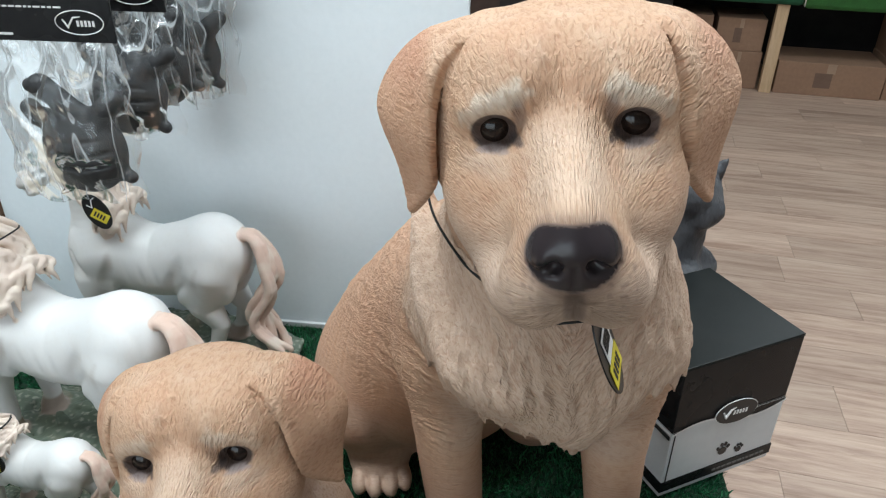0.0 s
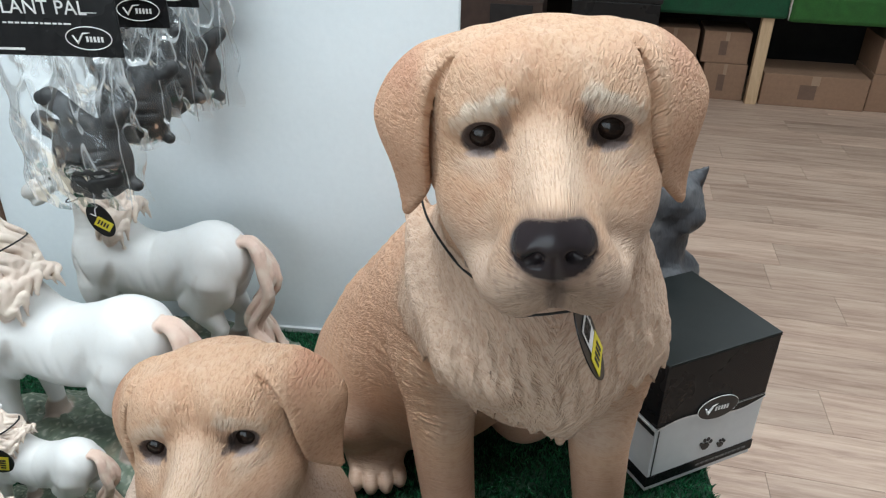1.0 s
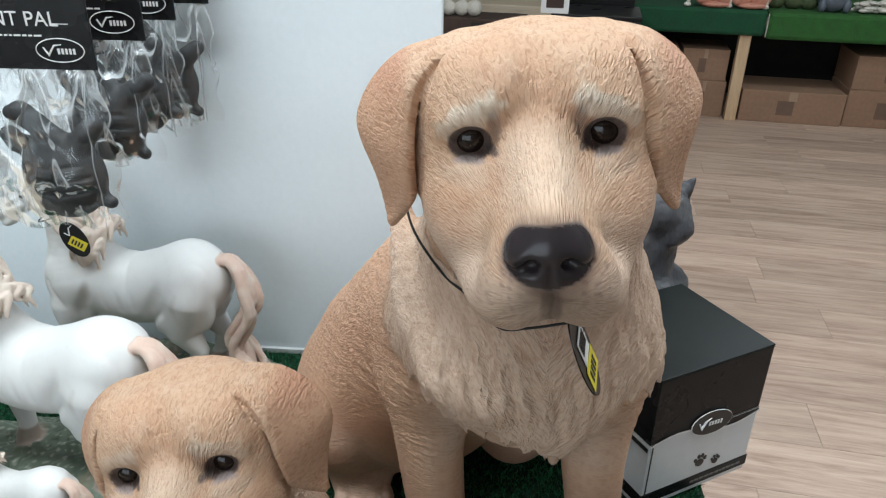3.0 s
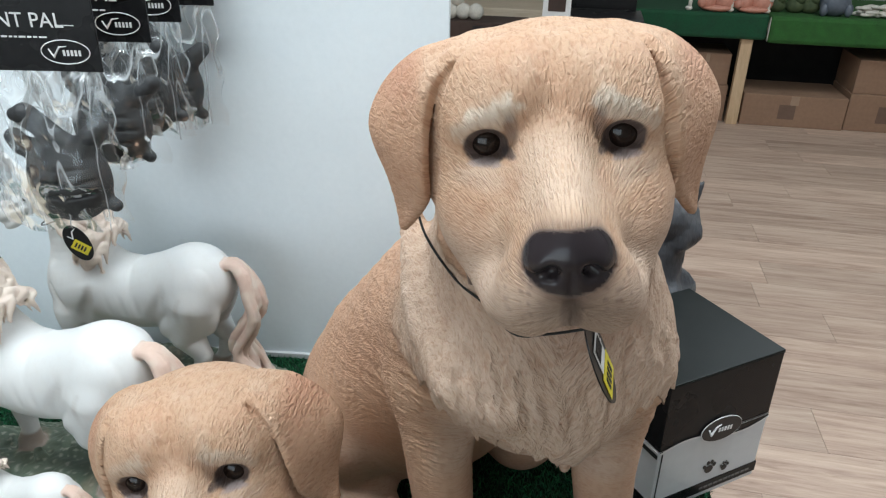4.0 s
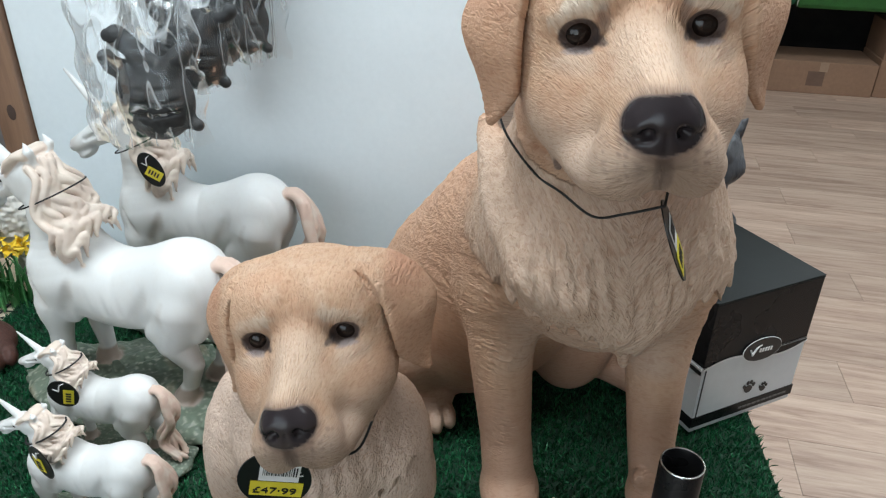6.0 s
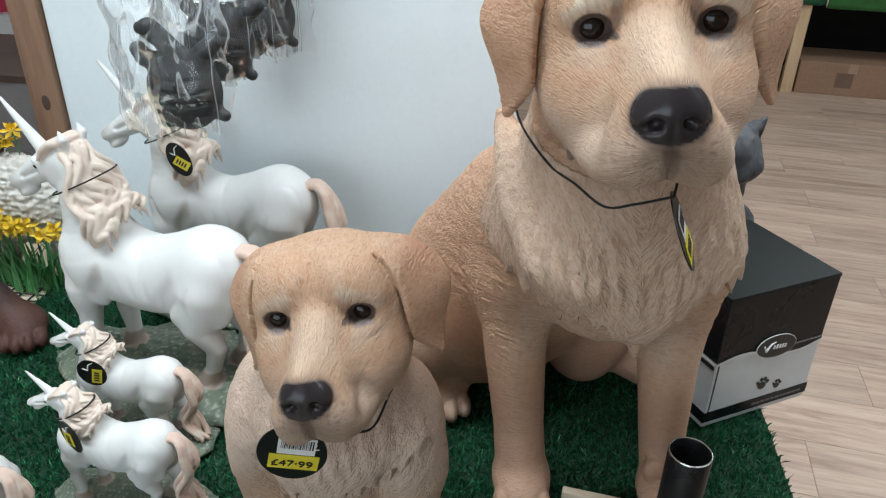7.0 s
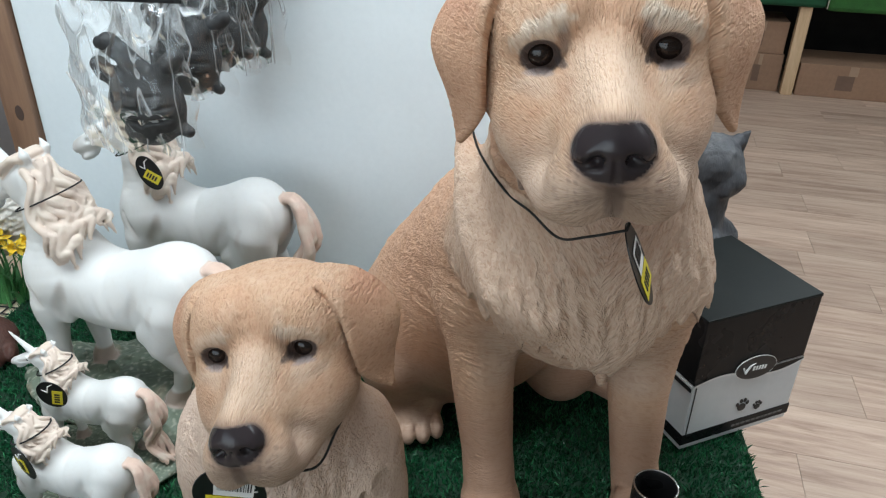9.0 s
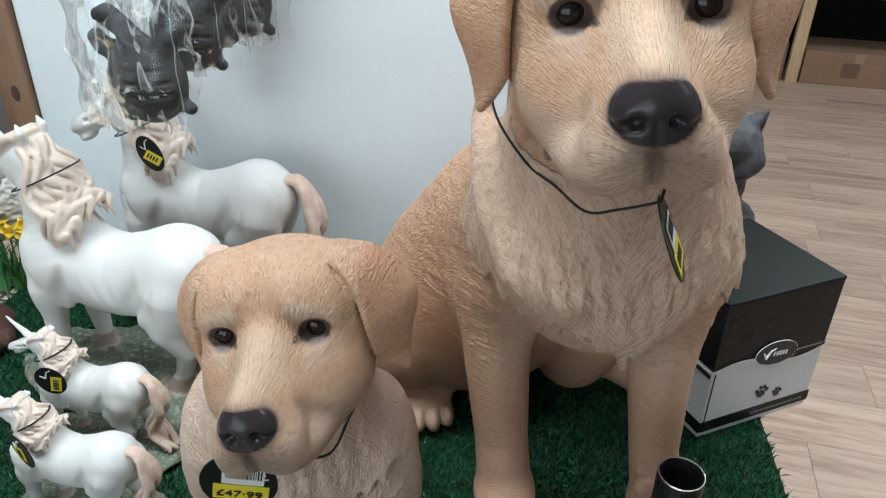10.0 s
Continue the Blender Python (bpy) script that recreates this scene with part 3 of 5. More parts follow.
        l(((s * 0.0315, -0.0070, -0.0010), (s * 0.0265, -0.0150, -0.0050)), (0.0022, 0.0012), k=0.004, m=m)
        # ears
        g = ear[0] if s < 0 else ear[1]
        l(((s * 0.050, 0.052, 0.044), (s * 0.072, 0.046, 0.042), (s * 0.088 * g, 0.048, 0.030)), (0.017, 0.013, 0.007), k=0.014, m=m)
        e((s * 0.080 * g, 0.044, -0.004), (0.012, 0.020, 0.046), k=0.012, m=m)
        flap(c, ((s * 0.062, 0.022, 0.053), (s * 0.075 * g, 0.012, 0.039), (s * 0.082 * g, 0.009, 0.015), (s * 0.085 * g, 0.010, -0.014), (s * 0.087 * g, 0.018, -0.042), (s * 0.098 * g, 0.036, -0.063), (s * 0.108 * g, 0.049, -0.0755)),
             ((s * 0.060, 0.068, 0.056), (s * 0.086 * g, 0.066, 0.0505), (s * 0.109 * g, 0.064, 0.033), (s * 0.1225 * g, 0.062, 0.010), (s * 0.1225 * g, 0.060, -0.010), (s * 0.115 * g, 0.057, -0.036), (s * 0.1095 * g, 0.052, -0.077)),
             0.0038, (s * 0.004, 0.000, 0), m)
        # the crease between ear and temple
        l(*curved(((s * 0.060, 0.014, 0.050), (s * 0.069 * g, 0.007, 0.036), (s * 0.076 * g, 0.004, 0.014), (s * 0.079 * g, 0.005, -0.014), (s * 0.081 * g, 0.014, -0.040)), (0.0015, 0.0035, 0.0040, 0.0040, 0.003)), k=0.003, m=m, cut=True)


def head_eyes(m):
    s = m.to_scale().x
    out = []
    for side in (-1, 1):
        bm = bmesh.new()
        bmesh.ops.create_uvsphere(bm, u_segments=28, v_segments=18, radius=0.0146 * s, matrix=Matrix.Translation(m @ Vector((side * 0.0435, 0.0036, 0.0014))))
        out.append((bm, (0.014, 0.008, 0.006), 0.97))
    return out


def normals_of(V, F):
    n = np.cross(V[F[:, 2]] - V[F[:, 0]], V[F[:, 3]] - V[F[:, 1]])
    N = np.zeros_like(V)
    for i in range(4):
        for a in range(3):
            N[:, a] += np.bincount(F[:, i], n[:, a], len(V))
    return N / (np.linalg.norm(N, axis=1, keepdims=True) + 1e-12)


def local(V, m):
    im = np.array(m.inverted())
    return V @ im[:3, :3].T + im[:3, 3]


def near_egg(L, c, r):
    return np.sqrt((((L - np.array(c)) / np.array(r)) ** 2).sum(1))


ORANGE, CREAM = (0.52, 0.30, 0.175), (0.61, 0.47, 0.33)


def paint_head(L, paint, is_head, pale=1.0):
    """Colours of a retriever's head, in head coordinates."""
    w = is_head
    hairs = 0.5 + 0.5 * wave(L * (1, 1, 0.5), 900, 0.7)
    tint(paint, w, (0.545, 0.355, 0.212))
    tint(paint, w * soft(wave(L, 52, 1.5), -0.1, 0.6) * 0.42, (0.54, 0.32, 0.185))
    tint(paint, w * soft(wave(L, 130, 2.5), 0.0, 0.6) * 0.25, (0.62, 0.45, 0.30))
    tint(paint, w * soft(wave(L, 260, 0.5), 0.25, 0.7) * 0.25, (0.45, 0.25, 0.14))
    tint(paint, w * soft(np.abs(L[:, 0]), 0.080, 0.092), (0.52, 0.315, 0.185))
    tint(paint, w * soft(np.abs(L[:, 0]), 0.080, 0.10) * soft(L[:, 2], 0.005, 0.045) * (0.35 + 0.4 * hairs), (0.44, 0.215, 0.125))
    tint(paint, w * soft(-L[:, 2], 0.03, 0.07) * soft(-L[:, 1], -0.05, 0.02) * 0.7, (0.58, 0.45, 0.32))
    tint(paint, w * soft(1.35 - near_egg(L, (0, -0.045, -0.012), (0.024, 0.065, 0.03)), 0, 0.7) * 0.7, (0.65, 0.49, 0.335))
    for s in (-1, 1):
        tilt = L + np.stack([0 * L[:, 0], 0 * L[:, 0], 0.36 * (s * L[:, 0] - 0.0435)], 1)
        ragged = 0.35 * wave(L * (1, 1, 0.6), 520, 1.1)
        tint(paint, w * soft(1.45 + ragged - near_egg(tilt, (s * 0.0440, -0.014, 0.0185), (0.0175, 0.03, 0.0098)), 0, 0.60) * 0.85 * pale, (0.71, 0.60, 0.435))
        tint(paint, w * soft(1.3 + ragged - near_egg(L, (s * 0.031, -0.018, 0.027), (0.009, 0.03, 0.009)), 0, 0.70) * 0.75 * pale, (0.71, 0.60, 0.435))
        tint(paint, w * soft(1.5 - near_egg(L, (s * 0.046, -0.01, -0.017), (0.019, 0.03, 0.008)), 0, 0.9) * 0.35, (0.60, 0.475, 0.345))
        tint(paint, w * soft(1.5 - near_egg(L, (s * 0.055, -0.01, -0.045), (0.018, 0.04, 0.020)), 0, 0.9) * (0.3 + 0.3 * hairs), (0.40, 0.225, 0.125))
        tint(paint, w * soft(1.5 - near_egg(L, (s * 0.024, -0.02, -0.018), (0.008, 0.03, 0.012)), 0, 0.8) * 0.35, (0.42, 0.25, 0.15))
        # dark lid lines, pale lower rim, dark inner corner and crease
        tint(paint, w * soft(1.12 - near_egg(L, (s * 0.0435, -0.006, 0.0016), (0.0146, 0.03, 0.0120)), 0, 0.16) * 0.92, (0.060, 0.045, 0.040), 0.1)
        tint(paint, w * soft(1.35 - near_egg(L, (s * 0.0450, -0.010, -0.0088), (0.0096, 0.03, 0.0018)), 0, 0.35) * 0.7, (0.34, 0.285, 0.25), 0.25)
        tint(paint, w * soft(1.5 - near_egg(L, (s * 0.0275, -0.016, 0.0145), (0.0040, 0.03, 0.0100)), 0, 0.9) * 0.6 * pale, (0.17, 0.125, 0.10))
        tint(paint, w * soft(1.45 - near_egg(L, (s * 0.0290, -0.012, -0.0022), (0.0042, 0.02, 0.0028)), 0, 0.5) * 0.8, (0.07, 0.055, 0.05))
        tint(paint, w * soft(1.4 - near_egg(L, (s * 0.059, -0.010, -0.093), (0.004, 0.012, 0.006)), 0, 0.6) * 0.8, (0.15, 0.10, 0.075))
        tint(paint, w * soft(1.5 - near_egg(L, (s * 0.026, -0.092, -0.058), (0.012, 0.03, 0.014)), 0, 0.8) * soft(wave(L, 700, 2.0), 0.25, 0.6) * 0.6, (0.26, 0.17, 0.12))
    nose = near_egg(L, (0, -0.102, -0.0385), (0.0245, 0.0215, 0.0205))
    chin = near_egg(L, (0, -0.108, -0.068), (0.0055, 0.018, 0.020))
    tint(paint, w * soft(1.30 - nose, 0, 0.3) * 0.55, (0.17, 0.12, 0.095))
    tint(paint, w * soft(1.4 - chin, 0, 0.6) * 0.45, (0.11, 0.08, 0.07))
    tint(paint, w * soft(1.10 - nose, 0, 0.08), (0.026, 0.021, 0.021), 0.80)
    tint(paint, w * soft(1.5 - near_egg(L, (0, -0.085, -0.098), (0.022, 0.03, 0.007)), 0, 0.7) * 0.7, (0.26, 0.18, 0.14))


def head_flow(L):
    q = L - np.array((0, -0.10, -0.05))
    return np.stack([np.arctan2(q[:, 0], q[:, 2] + 0.012) * 0.150, np.linalg.norm(q, axis=1) * 1.9, q[:, 1] * 0.1], 1)


def fringe(x, z0, pts):
    return np.interp(x, [p[0] for p in pts], [p[1] for p in pts]) + z0


def ruff(c, pts, y_max, thick, lo, hi, step=0.017, k=0.008):
    """A layer of carved chest hair that ends in a jagged hem."""
    sl, P = c.window(lo, hi, 0)
    hem = fringe(P[0], 0, pts)
    tooth = np.abs(((P[0] + 0.2 * P[2]) / step) % 1 - 0.5) * 2
    tooth2 = np.abs(((P[0] - 0.1 * P[2]) / (step * 0.43) + 0.3) % 1 - 0.5) * 2
    up = P[2] - hem - 0.016 * tooth - 0.007 * tooth2
    fade = soft(y_max - P[1], 0, 0.10)
    fade = fade * soft(P[0] - lo[0], 0.045, 0.10)
    c.D[sl] -= (thick * soft(up, -0.0015, 0.003) * fade * (1 - 0.75 * soft(up, 0.02, 0.11))).astype(np.float32)


def paw(c, x, y, z, turn, s=1.0, m=None):
    t = (m or Matrix()) @ pose(x, y, z, 0, 0, turn) @ Matrix.Scale(s, 4)
    c.egg((0, 0.015, 0.004), (0.036, 0.045, 0.026), k=0.015, m=t)
    for i, dx in enumerate((-0.026, -0.009, 0.009, 0.026)):
        c.egg((dx * 0.98, -0.024 + 0.008 * (i in (0, 3)), -0.004), (0.0108, 0.023, 0.0165), (0, 0, dx * 300), k=0.003, m=t)


def big_dog():
    c = Carving((-0.37, -0.145, MAT - 0.008), (0.24, 0.55, 1.30), 0.0021)
    m = pose(0.001, 0.0, 1.210, -2, -6, 1.2)
    e, l = c.egg, c.limb
    # trunk, from the chest back to the haunches
    l(((0.0, 0.17, 1.00), (-0.06, 0.25, 0.91), (-0.115, 0.325, 0.79), (-0.14, 0.36, 0.72)), (0.105, 0.120, 0.138, 0.118), k=0.05)
    l(((0.002, 0.085, 1.165), (0.006, 0.115, 1.08), (0.008, 0.14, 1.00)), (0.080, 0.093, 0.105), k=0.03)
    e((0.010, 0.135, 1.000), (0.106, 0.098, 0.110), k=0.04)
    e((0.018, 0.138, 0.935), (0.092, 0.088, 0.088), k=0.03)
    e((0.046, 0.085, 0.858), (0.006, 0.008, 0.010), k=0.012)
    # shoulders and forelegs
    for s, x in ((-1, -0.080), (1, 0.092)):
        e((x, 0.165, 0.945), (0.046, 0.070, 0.100), (0, s * -6, 0), k=0.04)
    l(((-0.085, 0.15, 0.90), (-0.080, 0.140, 0.80), (-0.069, 0.132, 0.70), (-0.062, 0.122, 0.64)), (0.046, 0.036, 0.031, 0.032), k=0.02)
    l(((0.094, 0.155, 0.90), (0.097, 0.145, 0.80), (0.106, 0.140, 0.70), (0.116, 0.128, 0.64)), (0.044, 0.034, 0.028, 0.029), k=0.02)
    paw(c, -0.058, 0.095, MAT + 0.022, 4)
    paw(c, 0.124, 0.100, MAT + 0.022, 12)
    e((0.094, 0.108, 0.668), (0.010, 0.009, 0.014), k=0.008)
    # thighs and hind feet
    e((-0.205, 0.325, 0.735), (0.078, 0.112, 0.118), (0, 10, 12), k=0.014)
    l(((-0.225, 0.35, 0.68), (-0.207, 0.31, 0.655), (-0.188, 0.270, 0.630)), (0.044, 0.038, 0.034), k=0.014)
    paw(c, -0.183, 0.262, MAT + 0.022, 14, 1.10)
    e((0.02, 0.38, 0.70), (0.070, 0.09, 0.10), k=0.03)
    l(((0.07, 0.39, 0.64), (0.13, 0.36, 0.625)), (0.032, 0.028), k=0.02)
    paw(c, 0.150, 0.345, MAT + 0.022, 20, 0.9)
    l(((-0.15, 0.44, 0.66), (-0.22, 0.47, 0.625), (-0.29, 0.45, 0.618)), (0.035, 0.026, 0.014), k=0.03)
    carve_head(c, m, (1.04, 0.97))
    # the collar of neck fur folds over the shoulder
    l(*curved(((-0.110, 0.150, 1.085), (-0.098, 0.080, 1.030), (-0.062, 0.042, 0.985), (-0.020, 0.030, 0.965)), (0.010, 0.012, 0.010, 0.004)), k=0.016)
    l(*curved(((-0.128, 0.150, 1.060), (-0.110, 0.078, 1.005), (-0.070, 0.040, 0.962), (-0.030, 0.030, 0.945)), (0.003, 0.005, 0.004, 0.002)), k=0.012, cut=True)
    hem = ((-0.13, 0.965), (-0.10, 0.940), (-0.055, 0.915), (-0.01, 0.912), (0.045, 0.878), (0.085, 0.925), (0.105, 0.945), (0.14, 0.935))
    ruff(c, hem, 0.165, 0.018, (-0.16, 0.0, 0.82), (0.17, 0.2, 1.10))
    e((0.122, 0.112, 0.930), (0.012, 0.018, 0.008), (0, 25, 0), k=0.014)
    V, F = c.skin()
    N = normals_of(V, F)
    L = local(V, m)
    is_head = soft(near_egg(L, (0, 0.01, -0.022), (0.160, 0.160, 0.112)), 1.02, 0.96)
    chest = soft(V[:, 2] - fringe(V[:, 0], 0, hem), 0.0, 0.018) * soft(0.16 - V[:, 1], 0, 0.05) * (1 - is_head)
    # hair runs down and in towards the breastbone
    off = np.abs(V[:, 0] - 0.030 + 0.010 * wave(V, 30, 0.4))
    run, across = 0.86 * V[:, 2] + 0.5 * off, 0.86 * off - 0.5 * V[:, 2]
    strands = np.stack([across, 0.22 * run, V[:, 1]], 1)
    bend = 0.010 * wave(V, 45, 0.8)
    V = V + N * (chest * (0.0008 * wave(strands, 430, 1.0) + 0.0018 * wave(strands, 190, 2.0)) + (1 - is_head) * (1 - chest) * (0.0009 * wave((V + bend[:, None]) * (0.5, 0.5, 1.2), 600, 1.0) * soft(V[:, 2], 0.72, 0.86) + 0.0011 * wave(V * (0.5, 0.5, 1.1), 210, 2.0) * soft(V[:, 2], 0.80, 0.90)))[:, None]
    paint = np.zeros((len(V), 4))
    paint[:, :3] = (0.57, 0.37, 0.225)
    side = soft(V[:, 1], 0.10, 0.2)
    tint(paint, side * 0.55, ORANGE)
    tint(paint, chest * 0.75, CREAM)
    tint(paint, chest * soft(-wave(strands, 260, 2.0), 0.1, 0.7) * 0.45, (0.44, 0.30, 0.19))
    # throat darkened: the shade below the chin is put into the paint
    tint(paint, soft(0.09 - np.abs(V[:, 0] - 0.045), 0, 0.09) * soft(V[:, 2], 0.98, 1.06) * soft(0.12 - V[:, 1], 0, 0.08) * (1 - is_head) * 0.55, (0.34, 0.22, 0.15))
    tint(paint, soft(0.93 - V[:, 2], 0, 0.04) * soft(V[:, 2], 0.80, 0.83) * soft(0.12 - np.abs(V[:, 0] - 0.02), 0, 0.05) * soft(0.2 - V[:, 1], 0, 0.05) * 0.6, (0.54, 0.41, 0.29))
    # darker leg paint, deepened for the shade under the chest
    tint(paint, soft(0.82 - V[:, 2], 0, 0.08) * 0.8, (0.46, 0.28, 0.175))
    tint(paint, soft(0.78 - V[:, 2], 0, 0.05) * soft(-V[:, 0], 0.12, 0.15) * 0.7, (0.62, 0.46, 0.32))
    tint(paint, soft(0.5 + 0.5 * wave(V, 26, 2.0), 0.55, 0.95) * (1 - chest) * (1 - is_head) * 0.4, (0.44, 0.25, 0.145))
    tint(paint, soft(-wave(V * (1, 1, 0.38), 620, 1.0), 0.15, 0.7) * (1 - is_head) * 0.25, (0.42, 0.245, 0.145))
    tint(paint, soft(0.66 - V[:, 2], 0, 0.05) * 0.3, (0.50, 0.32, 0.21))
    # the legs are cast smoother than the coat
    paint[:, 3] = 0.32 * soft(0.88 - V[:, 2], 0, 0.06) * (1 - is_head)
    paint_head(L, paint, is_head)
    paint[:, :3] *= (0.985, 1.0, 1.15)
    flow = 1.25 * np.stack([V[:, 2] + 0.3 * V[:, 1] + bend, 0.8 * V[:, 0] - 0.6 * V[:, 1], 0.35 * V[:, 1]], 1)
    flow = np.where(chest[:, None] > 0.3, 1.25 * np.stack([across, run, V[:, 1]], 1), flow)
    flow = np.where(is_head[:, None] > 0.5, head_flow(L), flow)
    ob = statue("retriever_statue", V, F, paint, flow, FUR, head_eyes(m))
    return tagged(ob, "golden-tan painted resin statue of a sitting retriever", "dog statue", "retriever statues")


big_dog()

PUP = pose(-0.232, -0.105, 0.9985, -10, -9, 6) @ Matrix.Scale(0.77, 4)


def puppy():
    c = Carving((-0.40, -0.22, MAT - 0.008), (-0.06, 0.30, 1.075), 0.0020)
    m = PUP
    e, l = c.egg, c.limb
    l(((-0.256, -0.03, 0.85), (-0.27, 0.04, 0.77), (-0.275, 0.10, 0.70)), (0.070, 0.078, 0.082), k=0.03)
    l(((-0.24, -0.05, 0.97), (-0.245, -0.035, 0.90), (-0.25, -0.02, 0.84)), (0.054, 0.062, 0.070), k=0.03)
    e((-0.250, -0.034, 0.850), (0.070, 0.066, 0.075), k=0.025)
    e((-0.252, -0.03, 0.77), (0.056, 0.062, 0.065), k=0.02)
    for s, x in ((-1, -0.330), (1, -0.178)):
        e((x, -0.020, 0.805), (0.036, 0.056, 0.085), (0, s * -5, 0), k=0.010)
        l(((x, -0.02, 0.76), (x - s * 0.004, -0.035, 0.68), (x - s * 0.006, -0.045, 0.63)), (0.036, 0.028, 0.027), k=0.02)
        paw(c, x - s * 0.006, -0.065, MAT + 0.018, s * 6, 0.85)
        e((-0.28 + s * 0.045, 0.12, 0.67), (0.038, 0.070, 0.065), k=0.02)
        paw(c, -0.28 + s * 0.05, 0.06, MAT + 0.018, s * 10, 0.8)
    carve_head(c, m, (0.93, 1.03), 0.88, 0.2)
    hem = ((-0.36, 0.83), (-0.31, 0.80), (-0.25, 0.775), (-0.20, 0.79), (-0.14, 0.835))
    ruff(c, hem, 0.0, 0.015, (-0.37, -0.14, 0.74), (-0.12, 0.03, 0.92), 0.015)
    V, F = c.skin()
    N = normals_of(V, F)
    L = local(V, m)
    is_head = soft(near_egg(L, (0, 0.01, -0.022), (0.160, 0.160, 0.112)), 1.02, 0.96)
    chest = soft(V[:, 2], 0.74, 0.80) * soft(0.0 - V[:, 1], 0, 0.04) * (1 - is_head)
    locks = wave(np.stack([0.9 * np.abs(V[:, 0] + 0.25) - 0.45 * V[:, 2], 0.2 * V[:, 2], V[:, 1]], 1), 420, 1.0)
    V = V + N * (chest * 0.0005 * locks + (1 - is_head) * (0.0003 * wave(V * (1, 1, 0.38), 680, 1.0) + 0.0008 * wave(V * (0.7, 0.7, 0.6), 240, 2.0)))[:, None]
    paint = np.zeros((len(V), 4))
    paint[:, :3] = (0.58, 0.405, 0.265)
    tint(paint, chest * 0.8, (0.66, 0.515, 0.38))
    tint(paint, soft(0.5 + 0.5 * wave(V, 26, 2.0), 0.6, 0.95) * (1 - is_head) * 0.3, (0.5, 0.3, 0.16))
    paint_head(L, paint, is_head, 0.45)
    paint[:, :3] *= (0.985, 1.0, 1.15)
    mid = np.abs(V[:, 0] + 0.25 + 0.008 * wave(V, 40, 0.4))
    flow = 1.4 * np.stack([0.86 * mid - 0.5 * V[:, 2], 0.86 * V[:, 2] + 0.5 * mid, V[:, 1]], 1)
    flow = np.where(is_head[:, None] > 0.5, head_flow(L), flow)
    ob = statue("retriever_statue", V, F, paint, flow, FUR, head_eyes(m))
    return tagged(ob, "small golden-tan painted resin puppy statue, sitting", "dog statue", "retriever statues")


puppy()


# ---- unicorn statues ----
def unicorn_mesh(label, neck=1.0):
    c = Carving((-0.23, -0.13, 0.0), (0.235, 0.13, 0.44), 0.0018 if neck == 1.0 else 0.0024)
    e, l = c.egg, c.limb
    carved = []
    # rock base, with ledges and loose pebbles
    e((-0.005, 0.005, 0.010), (0.205, 0.104, 0.022), k=0.01)
    e((0.11, -0.01, 0.012), (0.10, 0.092, 0.020), k=0.01)
    for x, y, r in ((-0.15, 0.03, 0.02), (-0.02, -0.055, 0.016), (0.02, 0.06, 0.03), (0.05, -0.05, 0.012), (-0.08, -0.04, 0.014)):
        e((x, y, 0.026), (r * 1.3, r, r * 0.6), k=0.006)
    e((-0.060, 0.004, 0.036), (0.012, 0.011, 0.010), k=0.003)
    sl, P = c.window((-0.23, -0.12, 0), (0.235, 0.13, 0.05), 0)
    q = np.stack(P, -1)
    c.D[sl] += (0.005 * wave(q, 95, 0.5) + 0.0035 * np.abs(wave(q, 60, 2.0)) + 0.0016 * wave(q, 330, 1.0)).astype(np.float32)
    # trunk
    l(((-0.088, 0, 0.197), (0.0, 0, 0.190), (0.078, 0, 0.207)), (0.054, 0.050, 0.054), k=0.03)
    e((-0.096, 0, 0.205), (0.042, 0.045, 0.058), k=0.025)
    e((0.088, 0, 0.205), (0.054, 0.049, 0.058), (0, 12, 0), k=0.025)
    e((0.0, 0, 0.165), (0.075, 0.043, 0.032), k=0.03)
    for s in (-1, 1):
        # shoulder blade, upper arm, haunch, stifle, and the hollows between them
        e((-0.094, s * 0.036, 0.192), (0.026, 0.018, 0.056), (0, -24, 0), k=0.004)
        e((-0.104, s * 0.033, 0.158), (0.024, 0.017, 0.030), (0, 20, 0), k=0.004)
        e((0.088, s * 0.036, 0.190), (0.034, 0.021, 0.058), (0, 18, 0), k=0.004)
        e((0.056, s * 0.034, 0.155), (0.019, 0.018, 0.034), (0, 38, 0), k=0.005)
        e((0.108, s * 0.030, 0.165), (0.018, 0.015, 0.036), (0, 10, 0), k=0.005)
        for course, radii, k in ((((-0.058, s * 0.056, 0.225), (-0.064, s * 0.058, 0.195), (-0.076, s * 0.055, 0.165), (-0.072, s * 0.048, 0.145)), (0.003, 0.009, 0.009, 0.004), 0.007),
                                 (((-0.120, s * 0.046, 0.215), (-0.112, s * 0.055, 0.190), (-0.100, s * 0.054, 0.172)), (0.003, 0.0065, 0.003), 0.005),
                                 (((0.048, s * 0.056, 0.240), (0.046, s * 0.060, 0.205), (0.034, s * 0.058, 0.175), (0.030, s * 0.050, 0.150)), (0.003, 0.009, 0.009, 0.004), 0.007),
                                 (((0.080, s * 0.060, 0.205), (0.074, s * 0.060, 0.180), (0.084, s * 0.054, 0.150)), (0.002, 0.006, 0.003), 0.005)):
            course, radii = curved(course, radii)
            l(course, radii, k=k, cut=True)
            carved.append((course, radii))
        for r in range(3):
            l(((-0.040 + 0.022 * r, s * 0.056, 0.205), (-0.034 + 0.022 * r, s * 0.056, 0.172)), (0.0015, 0.002), k=0.007, cut=True)
    # neck and head
    l(*curved(((-0.080, 0, 0.215), (-0.090, 0, 0.265), (-0.097, 0, 0.320), (-0.104, 0, 0.345)), (0.050, 0.040, 0.031, 0.026)), k=0.02)
